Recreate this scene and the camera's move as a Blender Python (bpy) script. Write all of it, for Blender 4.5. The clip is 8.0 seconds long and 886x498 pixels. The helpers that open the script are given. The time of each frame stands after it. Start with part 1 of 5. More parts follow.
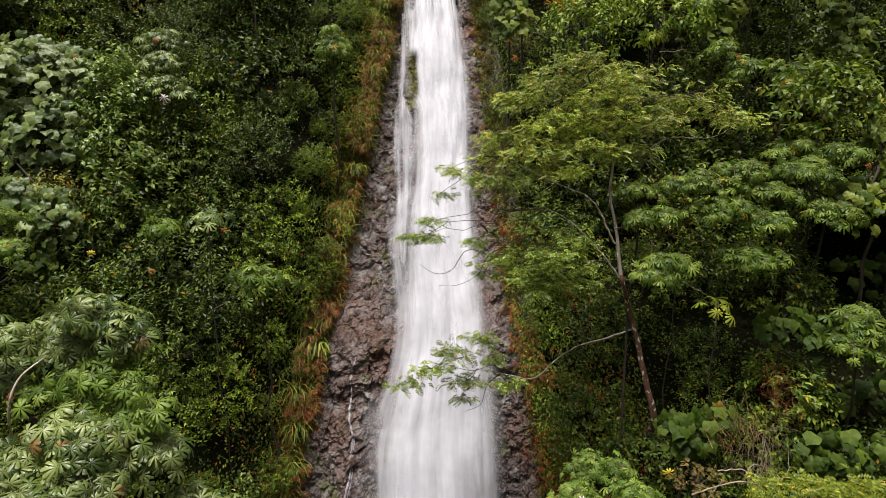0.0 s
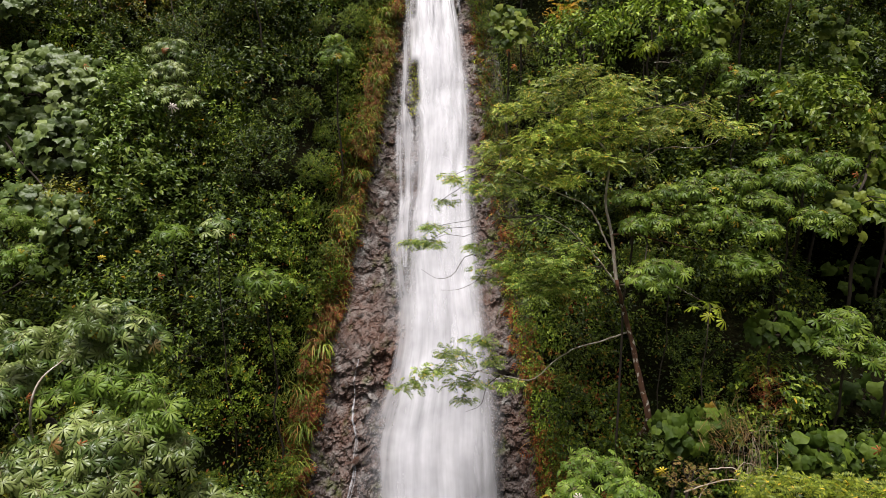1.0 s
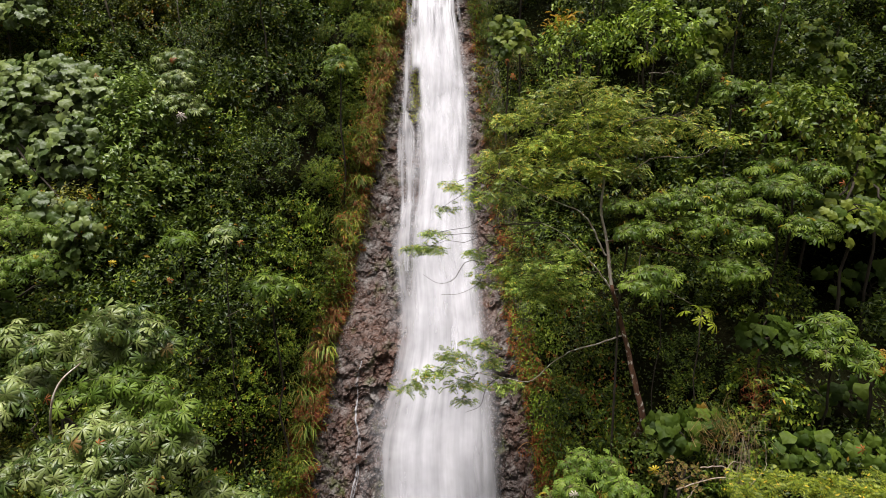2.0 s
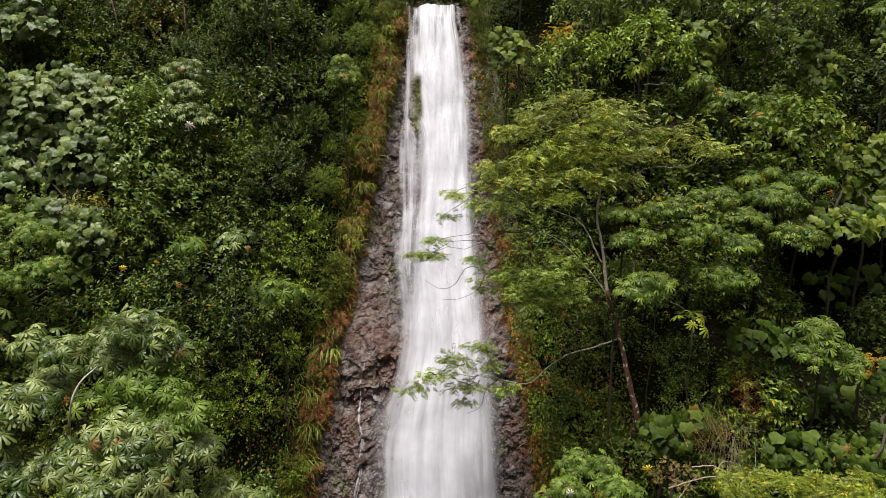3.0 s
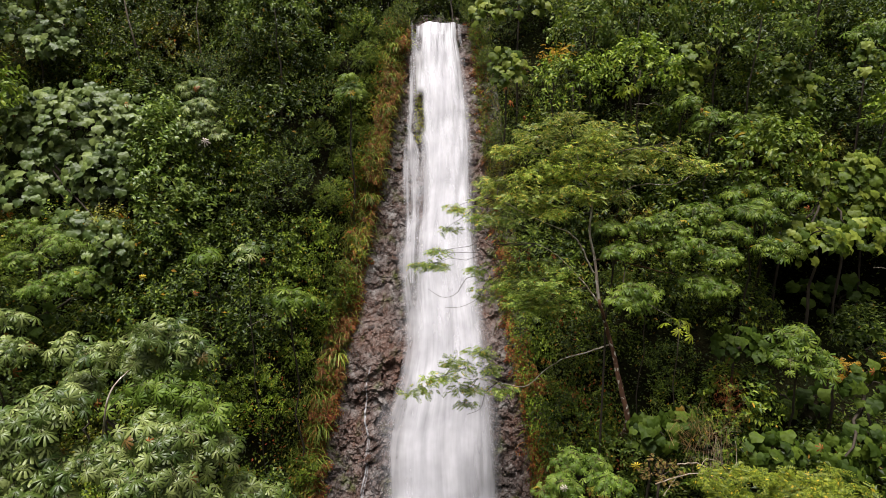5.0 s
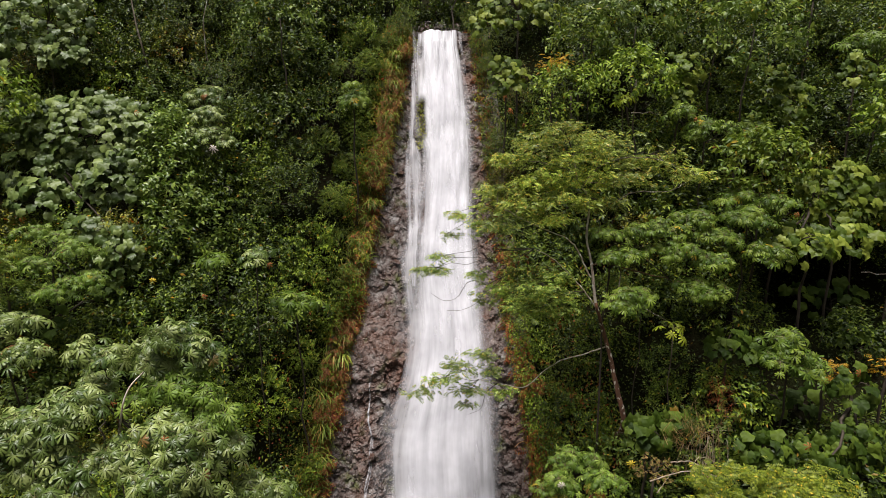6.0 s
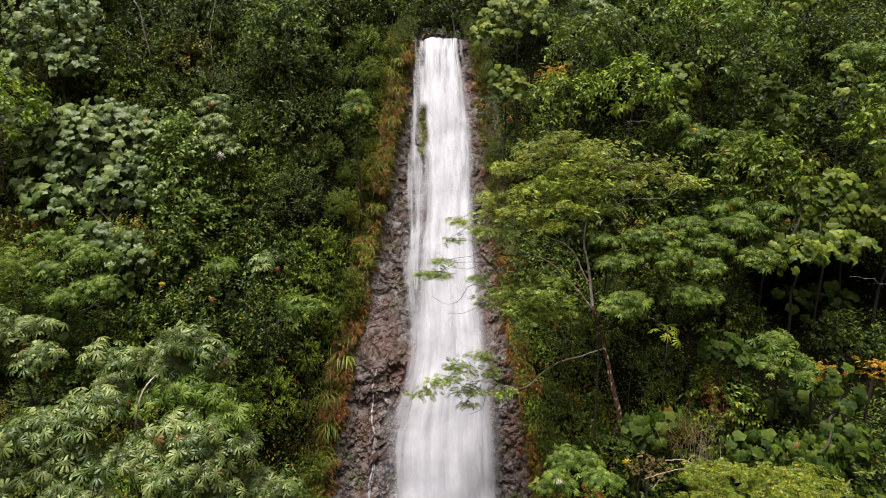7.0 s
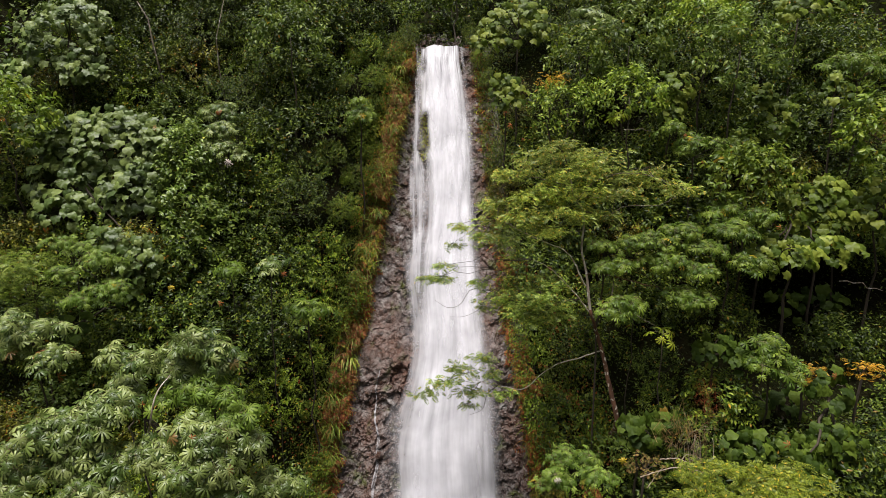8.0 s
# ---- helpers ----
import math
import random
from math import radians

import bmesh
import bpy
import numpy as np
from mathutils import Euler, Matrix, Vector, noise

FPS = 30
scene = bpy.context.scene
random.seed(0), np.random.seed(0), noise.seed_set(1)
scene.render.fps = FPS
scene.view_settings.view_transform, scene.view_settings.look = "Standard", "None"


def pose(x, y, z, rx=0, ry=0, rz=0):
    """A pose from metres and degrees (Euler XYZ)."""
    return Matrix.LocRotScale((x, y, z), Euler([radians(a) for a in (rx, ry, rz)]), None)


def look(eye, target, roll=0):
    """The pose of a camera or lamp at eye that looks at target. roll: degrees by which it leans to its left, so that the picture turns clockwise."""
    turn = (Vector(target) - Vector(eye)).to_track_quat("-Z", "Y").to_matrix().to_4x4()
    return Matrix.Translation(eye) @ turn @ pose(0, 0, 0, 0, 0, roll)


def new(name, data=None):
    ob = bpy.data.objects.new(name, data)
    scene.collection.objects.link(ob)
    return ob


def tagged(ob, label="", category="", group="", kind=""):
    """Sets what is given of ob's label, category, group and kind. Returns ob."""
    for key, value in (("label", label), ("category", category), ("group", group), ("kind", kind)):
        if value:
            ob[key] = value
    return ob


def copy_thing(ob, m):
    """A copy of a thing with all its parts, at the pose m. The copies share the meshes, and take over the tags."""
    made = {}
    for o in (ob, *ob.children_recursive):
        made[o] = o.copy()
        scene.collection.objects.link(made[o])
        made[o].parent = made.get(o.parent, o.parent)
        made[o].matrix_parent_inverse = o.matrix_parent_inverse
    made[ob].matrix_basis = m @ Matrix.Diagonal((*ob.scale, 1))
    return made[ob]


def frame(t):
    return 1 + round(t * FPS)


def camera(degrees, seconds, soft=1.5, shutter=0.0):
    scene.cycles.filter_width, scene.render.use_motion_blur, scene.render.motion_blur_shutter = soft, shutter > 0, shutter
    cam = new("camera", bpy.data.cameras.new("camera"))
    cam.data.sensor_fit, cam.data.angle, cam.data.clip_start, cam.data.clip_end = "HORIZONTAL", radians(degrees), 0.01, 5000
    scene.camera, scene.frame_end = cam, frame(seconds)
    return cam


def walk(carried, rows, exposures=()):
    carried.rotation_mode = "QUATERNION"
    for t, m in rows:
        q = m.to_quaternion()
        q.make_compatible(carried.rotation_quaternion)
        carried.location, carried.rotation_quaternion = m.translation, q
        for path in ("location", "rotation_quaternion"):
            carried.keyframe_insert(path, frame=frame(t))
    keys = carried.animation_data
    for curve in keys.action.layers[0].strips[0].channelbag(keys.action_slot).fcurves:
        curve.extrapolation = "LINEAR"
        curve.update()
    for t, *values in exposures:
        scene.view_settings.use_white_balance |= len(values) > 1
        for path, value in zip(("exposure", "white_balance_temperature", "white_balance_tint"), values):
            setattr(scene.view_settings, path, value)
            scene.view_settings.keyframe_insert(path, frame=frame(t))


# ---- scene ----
cam = camera(76.0, 8.0, soft=0.5)
METRES, EYE, TILT, LEAN, TURN = 4.5, 15.0, 0.0, 0.0, 0.0
ROWS = [
    (0.0, 0.0, 0.0, 0.0, -0.0, 0.0, -0.0),
    (0.5, -0.0042, -0.0534, 0.0156, -0.0, 0.01, -0.01),
    (1.0, -0.0074, -0.1082, 0.0315, -0.0, 0.03, -0.01),
    (1.5, -0.01, -0.1647, 0.048, 0.0, 0.04, -0.01),
    (3.0, -0.0191, -0.3402, 0.1022, 0.02, 0.13, -0.05),
    (3.5, -0.0244, -0.3998, 0.119, -0.0, 0.18, -0.05),
    (4.0, -0.0288, -0.4598, 0.1356, -0.01, 0.2, -0.05),
    (4.5, -0.0344, -0.521, 0.1515, -0.03, 0.25, -0.06),
    (6.0, -0.0504, -0.7079, 0.2013, -0.02, 0.3, -0.08),
    (6.5, -0.0584, -0.7709, 0.2168, -0.04, 0.33, -0.08),
    (7.0, -0.0665, -0.8339, 0.2333, -0.05, 0.35, -0.08),
    (7.5, -0.0746, -0.8967, 0.2508, -0.06, 0.37, -0.08),
    (8.0, -0.0819, -0.9593, 0.2682, -0.06, 0.39, -0.08),
]
walk(cam, [(t, pose(0, 0, EYE, TILT, LEAN, TURN) @ pose(METRES * x, METRES * y, METRES * z, 90 + pitch, roll, yaw)) for t, x, y, z, yaw, pitch, roll in ROWS])

# ---- world and light: a bright overcast sky ----
scene.view_settings.exposure = 0.18
SUN_UP, SUN_ROUND = 69.0, 200.0
world = bpy.data.worlds.new("overcast_sky")
scene.world = world
world.use_nodes = True
wn, wl = world.node_tree.nodes, world.node_tree.links
sky = wn.new("ShaderNodeTexSky")
sky.sky_type = "NISHITA"
sky.sun_disc = False
sky.sun_elevation, sky.sun_rotation = radians(SUN_UP), radians(SUN_ROUND)
sky.air_density, sky.dust_density, sky.ozone_density = 1.0, 6.0, 1.0
grey = wn.new("ShaderNodeHueSaturation")
grey.inputs["Saturation"].default_value = 0.12
wl.new(sky.outputs["Color"], grey.inputs["Color"])
wl.new(grey.outputs["Color"], wn["Background"].inputs["Color"])
wn["Background"].inputs["Strength"].default_value = 0.07
sun_data = bpy.data.lights.new("sun", "SUN")
sun_data.energy, sun_data.angle, sun_data.color = 4.6, radians(30), (1.0, 0.965, 0.91)
sun = new("sun", sun_data)
a, e = radians(SUN_ROUND), radians(SUN_UP)
sun.matrix_world = look((0, 0, 60), (-math.sin(a) * math.cos(e), -math.cos(a) * math.cos(e), 60 - math.sin(e)))


# ---- small tools ----
rng = np.random.default_rng(7)


def smooth(lo, hi, v):
    k = np.clip((v - lo) / (hi - lo), 0, 1)
    return k * k * (3 - 2 * k)


def lattice(i, j, seed):
    h = np.sin(i * 127.1 + j * 311.7 + seed * 74.7) * 43758.5453
    return h - np.floor(h)


def value_noise(u, v, seed=0):
    i, j = np.floor(u), np.floor(v)
    a, b = u - i, v - j
    a, b = a * a * (3 - 2 * a), b * b * (3 - 2 * b)
    return ((lattice(i, j, seed) * (1 - a) + lattice(i + 1, j, seed) * a) * (1 - b)
            + (lattice(i, j + 1, seed) * (1 - a) + lattice(i + 1, j + 1, seed) * a) * b)


def fbm(u, v, seed=0, octaves=4):
    """Fractal noise, about -1 to 1."""
    total, size = 0, 1.0
    for k in range(octaves):
        total = total + size * (value_noise(u, v, seed + k) * 2 - 1)
        u, v, size = u * 2.03, v * 2.03, size * 0.5
    return total * 0.6


def cells(u, v, seed=0):
    """Distance to the nearest crack between irregular cells, a random number for each cell, and a tilt within it."""
    i, j = np.floor(u), np.floor(v)
    near, second = np.full(u.shape, 9.0), np.full(u.shape, 9.0)
    own, tilt = np.zeros(u.shape), np.zeros(u.shape)
    for di in (-1, 0, 1):
        for dj in (-1, 0, 1):
            p, q = i + di, j + dj
            du, dv = p + lattice(p, q, seed) - u, q + lattice(p, q, seed + 5) - v
            d = np.hypot(du, dv)
            closer = d < near
            second = np.where(closer, near, np.minimum(second, d))
            r = lattice(p, q, seed + 9)
            own = np.where(closer, r, own)
            tilt = np.where(closer, du * (lattice(p, q, seed + 11) - 0.5) + dv * (lattice(p, q, seed + 13) - 0.5), tilt)
            near = np.where(closer, d, near)
    return second - near, own, tilt


def raw_mesh(name, verts, faces, material, smooth_faces=False):
    """A mesh from arrays of corners and of faces that all have as many corners."""
    verts, faces = np.asarray(verts, dtype=np.float32), np.asarray(faces, dtype=np.int32)
    me = bpy.data.meshes.new(name)
    me.vertices.add(len(verts))
    me.vertices.foreach_set("co", verts.ravel())
    me.loops.add(faces.size)
    me.loops.foreach_set("vertex_index", faces.ravel())
    me.polygons.add(len(faces))
    me.polygons.foreach_set("loop_start", np.arange(0, faces.size, faces.shape[1], dtype=np.int32))
    me.polygons.foreach_set("use_smooth", np.full(len(faces), smooth_faces))
    me.update(calc_edges=True)
    me.materials.append(material)
    return me


def child(name, me, parent, label="", m=None):
    ob = new(name, me)
    ob.parent = parent
    if m is not None:
        ob.matrix_basis = m
    if label:
        ob["label"] = label
    return ob


def unit(v):
    return v / np.maximum(np.linalg.norm(v, axis=-1, keepdims=True), 1e-9)


def turns(along, normal):
    """Rotations whose y goes along and whose z is near normal."""
    along = unit(along)
    side = unit(np.cross(along, normal))
    return np.stack((side, along, np.cross(side, along)), axis=-1)


def strew(shape, places, rotations, sizes):
    """Many copies of one small shape (corners, triangles) as one pair of arrays."""
    v, f = shape
    sizes = np.broadcast_to(np.asarray(sizes, dtype=float), (len(places),))
    out = np.einsum("nij,kj->nki", rotations, v) * sizes[:, None, None] + places[:, None, :]
    faces = f[None] + (np.arange(len(places)) * len(v))[:, None, None]
    return out.reshape(-1, 3), faces.reshape(-1, 3)


def join(pairs):
    vs, fs, n = [], [], 0
    for v, f in pairs:
        vs.append(v)
        fs.append(f + n)
        n += len(v)
    return np.concatenate(vs), np.concatenate(fs)


def flowing(points, n=24):
    """A smooth line through the points."""
    p = np.asarray(points, float)
    p = np.concatenate((2 * p[:1] - p[1:2], p, 2 * p[-1:] - p[-2:-1]))
    out = []
    for s in np.linspace(0, len(p) - 3.0001, n):
        i, k = int(s), s - int(s)
        a, b, c, d = p[i:i + 4]
        out.append(0.5 * (2 * b + (c - a) * k + (2 * a - 5 * b + 4 * c - d) * k * k + (3 * b - a - 3 * c + d) * k ** 3))
    return np.array(out)


def tube(points, radii, sides=7, rough=0.0):
    """A tapered round limb along points, as corners and triangles."""
    p = np.asarray(points, dtype=float)
    r = np.asarray(radii, dtype=float)
    d = unit(np.gradient(p, axis=0))
    ref = np.array([0.31, -0.9, 0.2])
    s = unit(np.cross(d, ref))
    t = np.cross(d, s)
    k = np.arange(sides) * 2 * math.pi / sides
    ring = s[:, None] * np.cos(k)[None, :, None] + t[:, None] * np.sin(k)[None, :, None]
    wob = 1 + rough * (rng.random((len(p), sides)) - 0.5)
    v = (p[:, None] + ring * (r[:, None] * wob)[..., None]).reshape(-1, 3)
    f = []
    for i in range(len(p) - 1):
        for j in range(sides):
            a, b = i * sides + j, i * sides + (j + 1) % sides
            f += [(a, b, b + sides), (a, b + sides, a + sides)]
    v = np.concatenate((v, p[-1:]))
    last = (len(p) - 1) * sides
    f += [(last + j, last + (j + 1) % sides, len(v) - 1) for j in range(sides)]
    return v, np.array(f)


def bend(a, b, sag=0.0, wiggle=0.1, n=7):
    """A crooked line from a to b that rises in the middle by sag."""
    a, b = np.asarray(a, float), np.asarray(b, float)
    k = np.linspace(0, 1, n)[:, None]
    off = (rng.random((n, 3)) - 0.5) * wiggle * np.linalg.norm(b - a) * np.sin(k * math.pi)
    out = a + (b - a) * k + off
    out[:, 2] += sag * np.sin(k[:, 0] * math.pi)
    return out


# ---- materials ----
def node_material(name):
    m = bpy.data.materials.new(name)
    m.use_nodes = True
    n, l = m.node_tree.nodes, m.node_tree.links
    return m, n, l, n["Principled BSDF"]


def ramp(n, l, fac, stops):
    r = n.new("ShaderNodeValToRGB")
    els = r.color_ramp.elements
    while len(els) < len(stops):
        els.new(0.5)
    for el, (at, c) in zip(els, stops):
        el.position, el.color = at, (*c, 1)
    l.new(fac, r.inputs["Fac"])
    return r.outputs["Color"]


def tex(n, l, kind, scale, detail=4.0, squeeze=(1, 1, 1), coords="Object"):
    c = n.new("ShaderNodeTexCoord")
    mp = n.new("ShaderNodeMapping")
    mp.inputs["Scale"].default_value = squeeze
    l.new(c.outputs[coords], mp.inputs["Vector"])
    t = n.new("ShaderNodeTex" + kind)
    t.inputs["Scale"].default_value = scale
    t.inputs["Detail"].default_value = detail
    l.new(mp.outputs["Vector"], t.inputs["Vector"])
    return t


def math_node(n, l, op, a, b=0.0):
    m = n.new("ShaderNodeMath")
    m.operation = op
    for k, v in enumerate((a, b)):
        if isinstance(v, (int, float)):
            m.inputs[k].default_value = v
        else:
            l.new(v, m.inputs[k])
    return m.outputs[0]


def bump(n, l, height, strength, distance, target):
    b = n.new("ShaderNodeBump")
    b.inputs["Strength"].default_value, b.inputs["Distance"].default_value = strength, distance
    l.new(height, b.inputs["Height"])
    l.new(b.outputs["Normal"], target.inputs["Normal"])


def leaf_material(name, dark, mid, light, odd=None, odd_share=0.0, rough=0.42, through_light=0.22, whole=False, gloss=0.32):
    """Foliage: every leaf its own shade, some of them yellowed or dead, a waxy gloss and some light let through."""
    m, n, l, p = node_material(name)
    pick = n.new("ShaderNodeNewGeometry").outputs["Random Per Island"]
    if whole:
        pick = math_node(n, l, "FRACT", math_node(n, l, "ADD", pick, n.new("ShaderNodeObjectInfo").outputs["Random"]))
    stops = [(0.0, dark), (0.5, mid), (0.93 - odd_share, light)]
    if odd:
        stops += [(1.0 - odd_share, light), (min(1.0, 1.003 - odd_share), odd)]
    colour = ramp(n, l, pick, stops)
    blotch = tex(n, l, "Noise", 1.1, 3.0, coords="Object")
    hs = n.new("ShaderNodeHueSaturation")
    hs.inputs["Hue"].default_value = 0.5
    l.new(colour, hs.inputs["Color"])
    mr = n.new("ShaderNodeMapRange")
    mr.inputs["From Min"].default_value, mr.inputs["From Max"].default_value = 0.3, 0.7
    mr.inputs["To Min"].default_value, mr.inputs["To Max"].default_value = 0.72, 1.28
    l.new(blotch.outputs["Fac"], mr.inputs["Value"])
    own = n.new("ShaderNodeMapRange")
    own.inputs["To Min"].default_value, own.inputs["To Max"].default_value = (0.92, 1.08) if whole else (0.76, 1.30)
    l.new(n.new("ShaderNodeObjectInfo").outputs["Random"], own.inputs["Value"])
    l.new(math_node(n, l, "MULTIPLY", mr.outputs["Result"], own.outputs["Result"]), hs.inputs["Value"])
    l.new(hs.outputs["Color"], p.inputs["Base Color"])
    p.inputs["Roughness"].default_value = rough
    p.inputs["Specular IOR Level"].default_value = gloss
    veins = tex(n, l, "Noise", 26.0, 2.0, (1, 1, 1))
    bump(n, l, veins.outputs["Fac"], 0.25, 0.02, p)
    tr = n.new("ShaderNodeBsdfTranslucent")
    bright = n.new("ShaderNodeHueSaturation")
    bright.inputs["Value"].default_value = 1.5
    l.new(hs.outputs["Color"], bright.inputs["Color"])
    l.new(bright.outputs["Color"], tr.inputs["Color"])
    mix = n.new("ShaderNodeMixShader")
    mix.inputs["Fac"].default_value = through_light
    l.new(p.outputs["BSDF"], mix.inputs[1])
    l.new(tr.outputs["BSDF"], mix.inputs[2])
    l.new(mix.outputs["Shader"], n["Material Output"].inputs["Surface"])
    return m


def bark_material(name, dark, light, spots=None):
    m, n, l, p = node_material(name)
    t = tex(n, l, "Noise", 9.0, 6.0, (1, 1, 0.35))
    c = ramp(n, l, t.outputs["Fac"], [(0.3, dark), (0.7, light)])
    if spots:
        s = tex(n, l, "Noise", 11.0, 5.0, (1, 1, 0.6))
        mx = n.new("ShaderNodeMix")
        mx.data_type = "RGBA"
        l.new(ramp(n, l, s.outputs["Fac"], [(0.58, (0, 0, 0)), (0.62, (1, 1, 1))]), mx.inputs["Factor"])
        l.new(c, mx.inputs["A"])
        mx.inputs["B"].default_value = (*spots, 1)
        c = mx.outputs["Result"]
    l.new(c, p.inputs["Base Color"])
    p.inputs["Roughness"].default_value = 0.85
    bump(n, l, t.outputs["Fac"], 0.6, 0.03, p)
    return m


def ground_material():
    m, n, l, p = node_material("forest_soil")
    t = tex(n, l, "Noise", 0.7, 8.0)
    fine = tex(n, l, "Noise", 9.0, 6.0)
    # Near black, so that shade in gaps between plants lies in the colour.
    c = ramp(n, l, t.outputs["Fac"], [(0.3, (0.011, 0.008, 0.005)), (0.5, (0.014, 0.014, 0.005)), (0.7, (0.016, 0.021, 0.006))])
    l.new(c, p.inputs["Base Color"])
    p.inputs["Roughness"].default_value = 1.0
    p.inputs["Specular IOR Level"].default_value = 0.05
    bump(n, l, fine.outputs["Fac"], 0.8, 0.15, p)
    return m


def rock_material(name="wet_basalt"):
    """Wet grey basalt with rusty red stains, pale mineral films and moss."""
    m, n, l, p = node_material(name)
    big = tex(n, l, "Noise", 0.55, 6.0, (1, 1, 0.6))
    mid = tex(n, l, "Noise", 3.2, 7.0)
    fine = tex(n, l, "Noise", 17.0, 5.0)
    c = ramp(n, l, mid.outputs["Fac"], [(0.32, (0.026, 0.021, 0.021)), (0.5, (0.124, 0.090, 0.082)), (0.70, (0.31, 0.29, 0.285))])

    def over(base, fac, lo, hi, colour):
        mx = n.new("ShaderNodeMix")
        mx.data_type = "RGBA"
        l.new(ramp(n, l, fac, [(lo, (0, 0, 0)), (hi, (1, 1, 1))]), mx.inputs["Factor"])
        l.new(base, mx.inputs["A"])
        mx.inputs["B"].default_value = (*colour, 1)
        return mx.outputs["Result"]

    rust = math_node(n, l, "MULTIPLY", fine.outputs["Fac"], 0.3)
    m2 = n.new("ShaderNodeMath")
    m2.operation = "ADD"
    l.new(big.outputs["Fac"], m2.inputs[0])
    l.new(rust, m2.inputs[1])
    c = over(c, m2.outputs[0], 0.58, 0.80, (0.140, 0.072, 0.052))
    moss = tex(n, l, "Noise", 1.3, 8.0, (1, 1, 0.7))
    c = over(c, moss.outputs["Fac"], 0.58, 0.70, (0.075, 0.085, 0.018))
    l.new(c, p.inputs["Base Color"])
    l.new(ramp(n, l, mid.outputs["Fac"], [(0.3, (0.18, 0.18, 0.18)), (0.75, (0.5, 0.5, 0.5))]), p.inputs["Roughness"])
    bump(n, l, fine.outputs["Fac"], 0.9, 0.09, p)
    return m


def water_material(name, density, edge, streak=14.0):
    """Falling water: white where it is thick, torn into streaks and clear towards the edges of the sheet."""
    m, n, l, p = node_material(name)
    uv = n.new("ShaderNodeUVMap")
    uv.uv_map = "UVMap"
    sep = n.new("ShaderNodeSeparateXYZ")
    l.new(uv.outputs["UV"], sep.inputs["Vector"])
    u = sep.outputs["X"]
    rim = math_node(n, l, "MULTIPLY", math_node(n, l, "MULTIPLY", u, math_node(n, l, "SUBTRACT", 1.0, u)), 4.0)
    mp = n.new("ShaderNodeMapping")
    mp.inputs["Scale"].default_value = (streak, 2.2, 1)
    l.new(uv.outputs["UV"], mp.inputs["Vector"])
    st = n.new("ShaderNodeTexNoise")
    st.inputs["Scale"].default_value, st.inputs["Detail"].default_value = 1.0, 3.0
    l.new(mp.outputs["Vector"], st.inputs["Vector"])
    mp2 = n.new("ShaderNodeMapping")
    mp2.inputs["Scale"].default_value = (streak * 0.3, 5.0, 1)
    l.new(uv.outputs["UV"], mp2.inputs["Vector"])
    soft = n.new("ShaderNodeTexNoise")
    soft.inputs["Scale"].default_value, soft.inputs["Detail"].default_value = 1.0, 4.0
    l.new(mp2.outputs["Vector"], soft.inputs["Vector"])
    mp3 = n.new("ShaderNodeMapping")
    mp3.inputs["Scale"].default_value = (streak * 2.6, 3.2, 1)
    l.new(uv.outputs["UV"], mp3.inputs["Vector"])
    fine = n.new("ShaderNodeTexNoise")
    fine.inputs["Scale"].default_value, fine.inputs["Detail"].default_value = 1.0, 4.0
    l.new(mp3.outputs["Vector"], fine.inputs["Vector"])
    thick = math_node(n, l, "MULTIPLY", rim, edge)
    s = math_node(n, l, "ADD", math_node(n, l, "MULTIPLY", math_node(n, l, "SUBTRACT", st.outputs["Fac"], 0.5), 0.8), math_node(n, l, "MULTIPLY", math_node(n, l, "SUBTRACT", fine.outputs["Fac"], 0.5), 0.5))
    s2 = math_node(n, l, "MULTIPLY", math_node(n, l, "SUBTRACT", soft.outputs["Fac"], 0.5), 1.3)
    total = math_node(n, l, "ADD", math_node(n, l, "ADD", thick, density), math_node(n, l, "ADD", s, s2))
    top = n.new("ShaderNodeMapRange")
    top.inputs["From Min"].default_value, top.inputs["From Max"].default_value = 2.3, 2.68
    l.new(sep.outputs["Y"], top.inputs["Value"])
    torn = math_node(n, l, "SUBTRACT", math_node(n, l, "MULTIPLY", s, 2.8), 0.18)
    total = math_node(n, l, "ADD", total, math_node(n, l, "MULTIPLY", torn, top.outputs["Result"]))
    low = n.new("ShaderNodeMapRange")
    low.inputs["From Min"].default_value, low.inputs["From Max"].default_value = 1.8, 1.1
    low.inputs["To Max"].default_value = 0.22
    l.new(sep.outputs["Y"], low.inputs["Value"])
    total = math_node(n, l, "ADD", total, low.outputs["Result"])
    a = n.new("ShaderNodeClamp")
    l.new(total, a.inputs["Value"])
    a.inputs["Max"].default_value = 0.97
    fade = math_node(n, l, "MINIMUM", math_node(n, l, "MULTIPLY", rim, 1.7), 1.0)
    body = n.new("ShaderNodeAttribute")
    body.attribute_name = "thickness"
    l.new(math_node(n, l, "MULTIPLY", math_node(n, l, "MULTIPLY", a.outputs["Result"], fade), body.outputs["Fac"]), p.inputs["Alpha"])
    shade = math_node(n, l, "ADD", math_node(n, l, "MULTIPLY", soft.outputs["Fac"], 0.55), math_node(n, l, "MULTIPLY", fine.outputs["Fac"], 0.45))
    l.new(ramp(n, l, shade, [(0.28, (0.50, 0.485, 0.53)), (0.42, (0.64, 0.622, 0.67)), (0.62, (0.74, 0.715, 0.77))]), p.inputs["Base Color"])
    p.inputs["Roughness"].default_value = 0.55
    p.inputs["Specular IOR Level"].default_value = 0.3
    bump(n, l, st.outputs["Fac"], 0.35, 0.06, p)
    return m


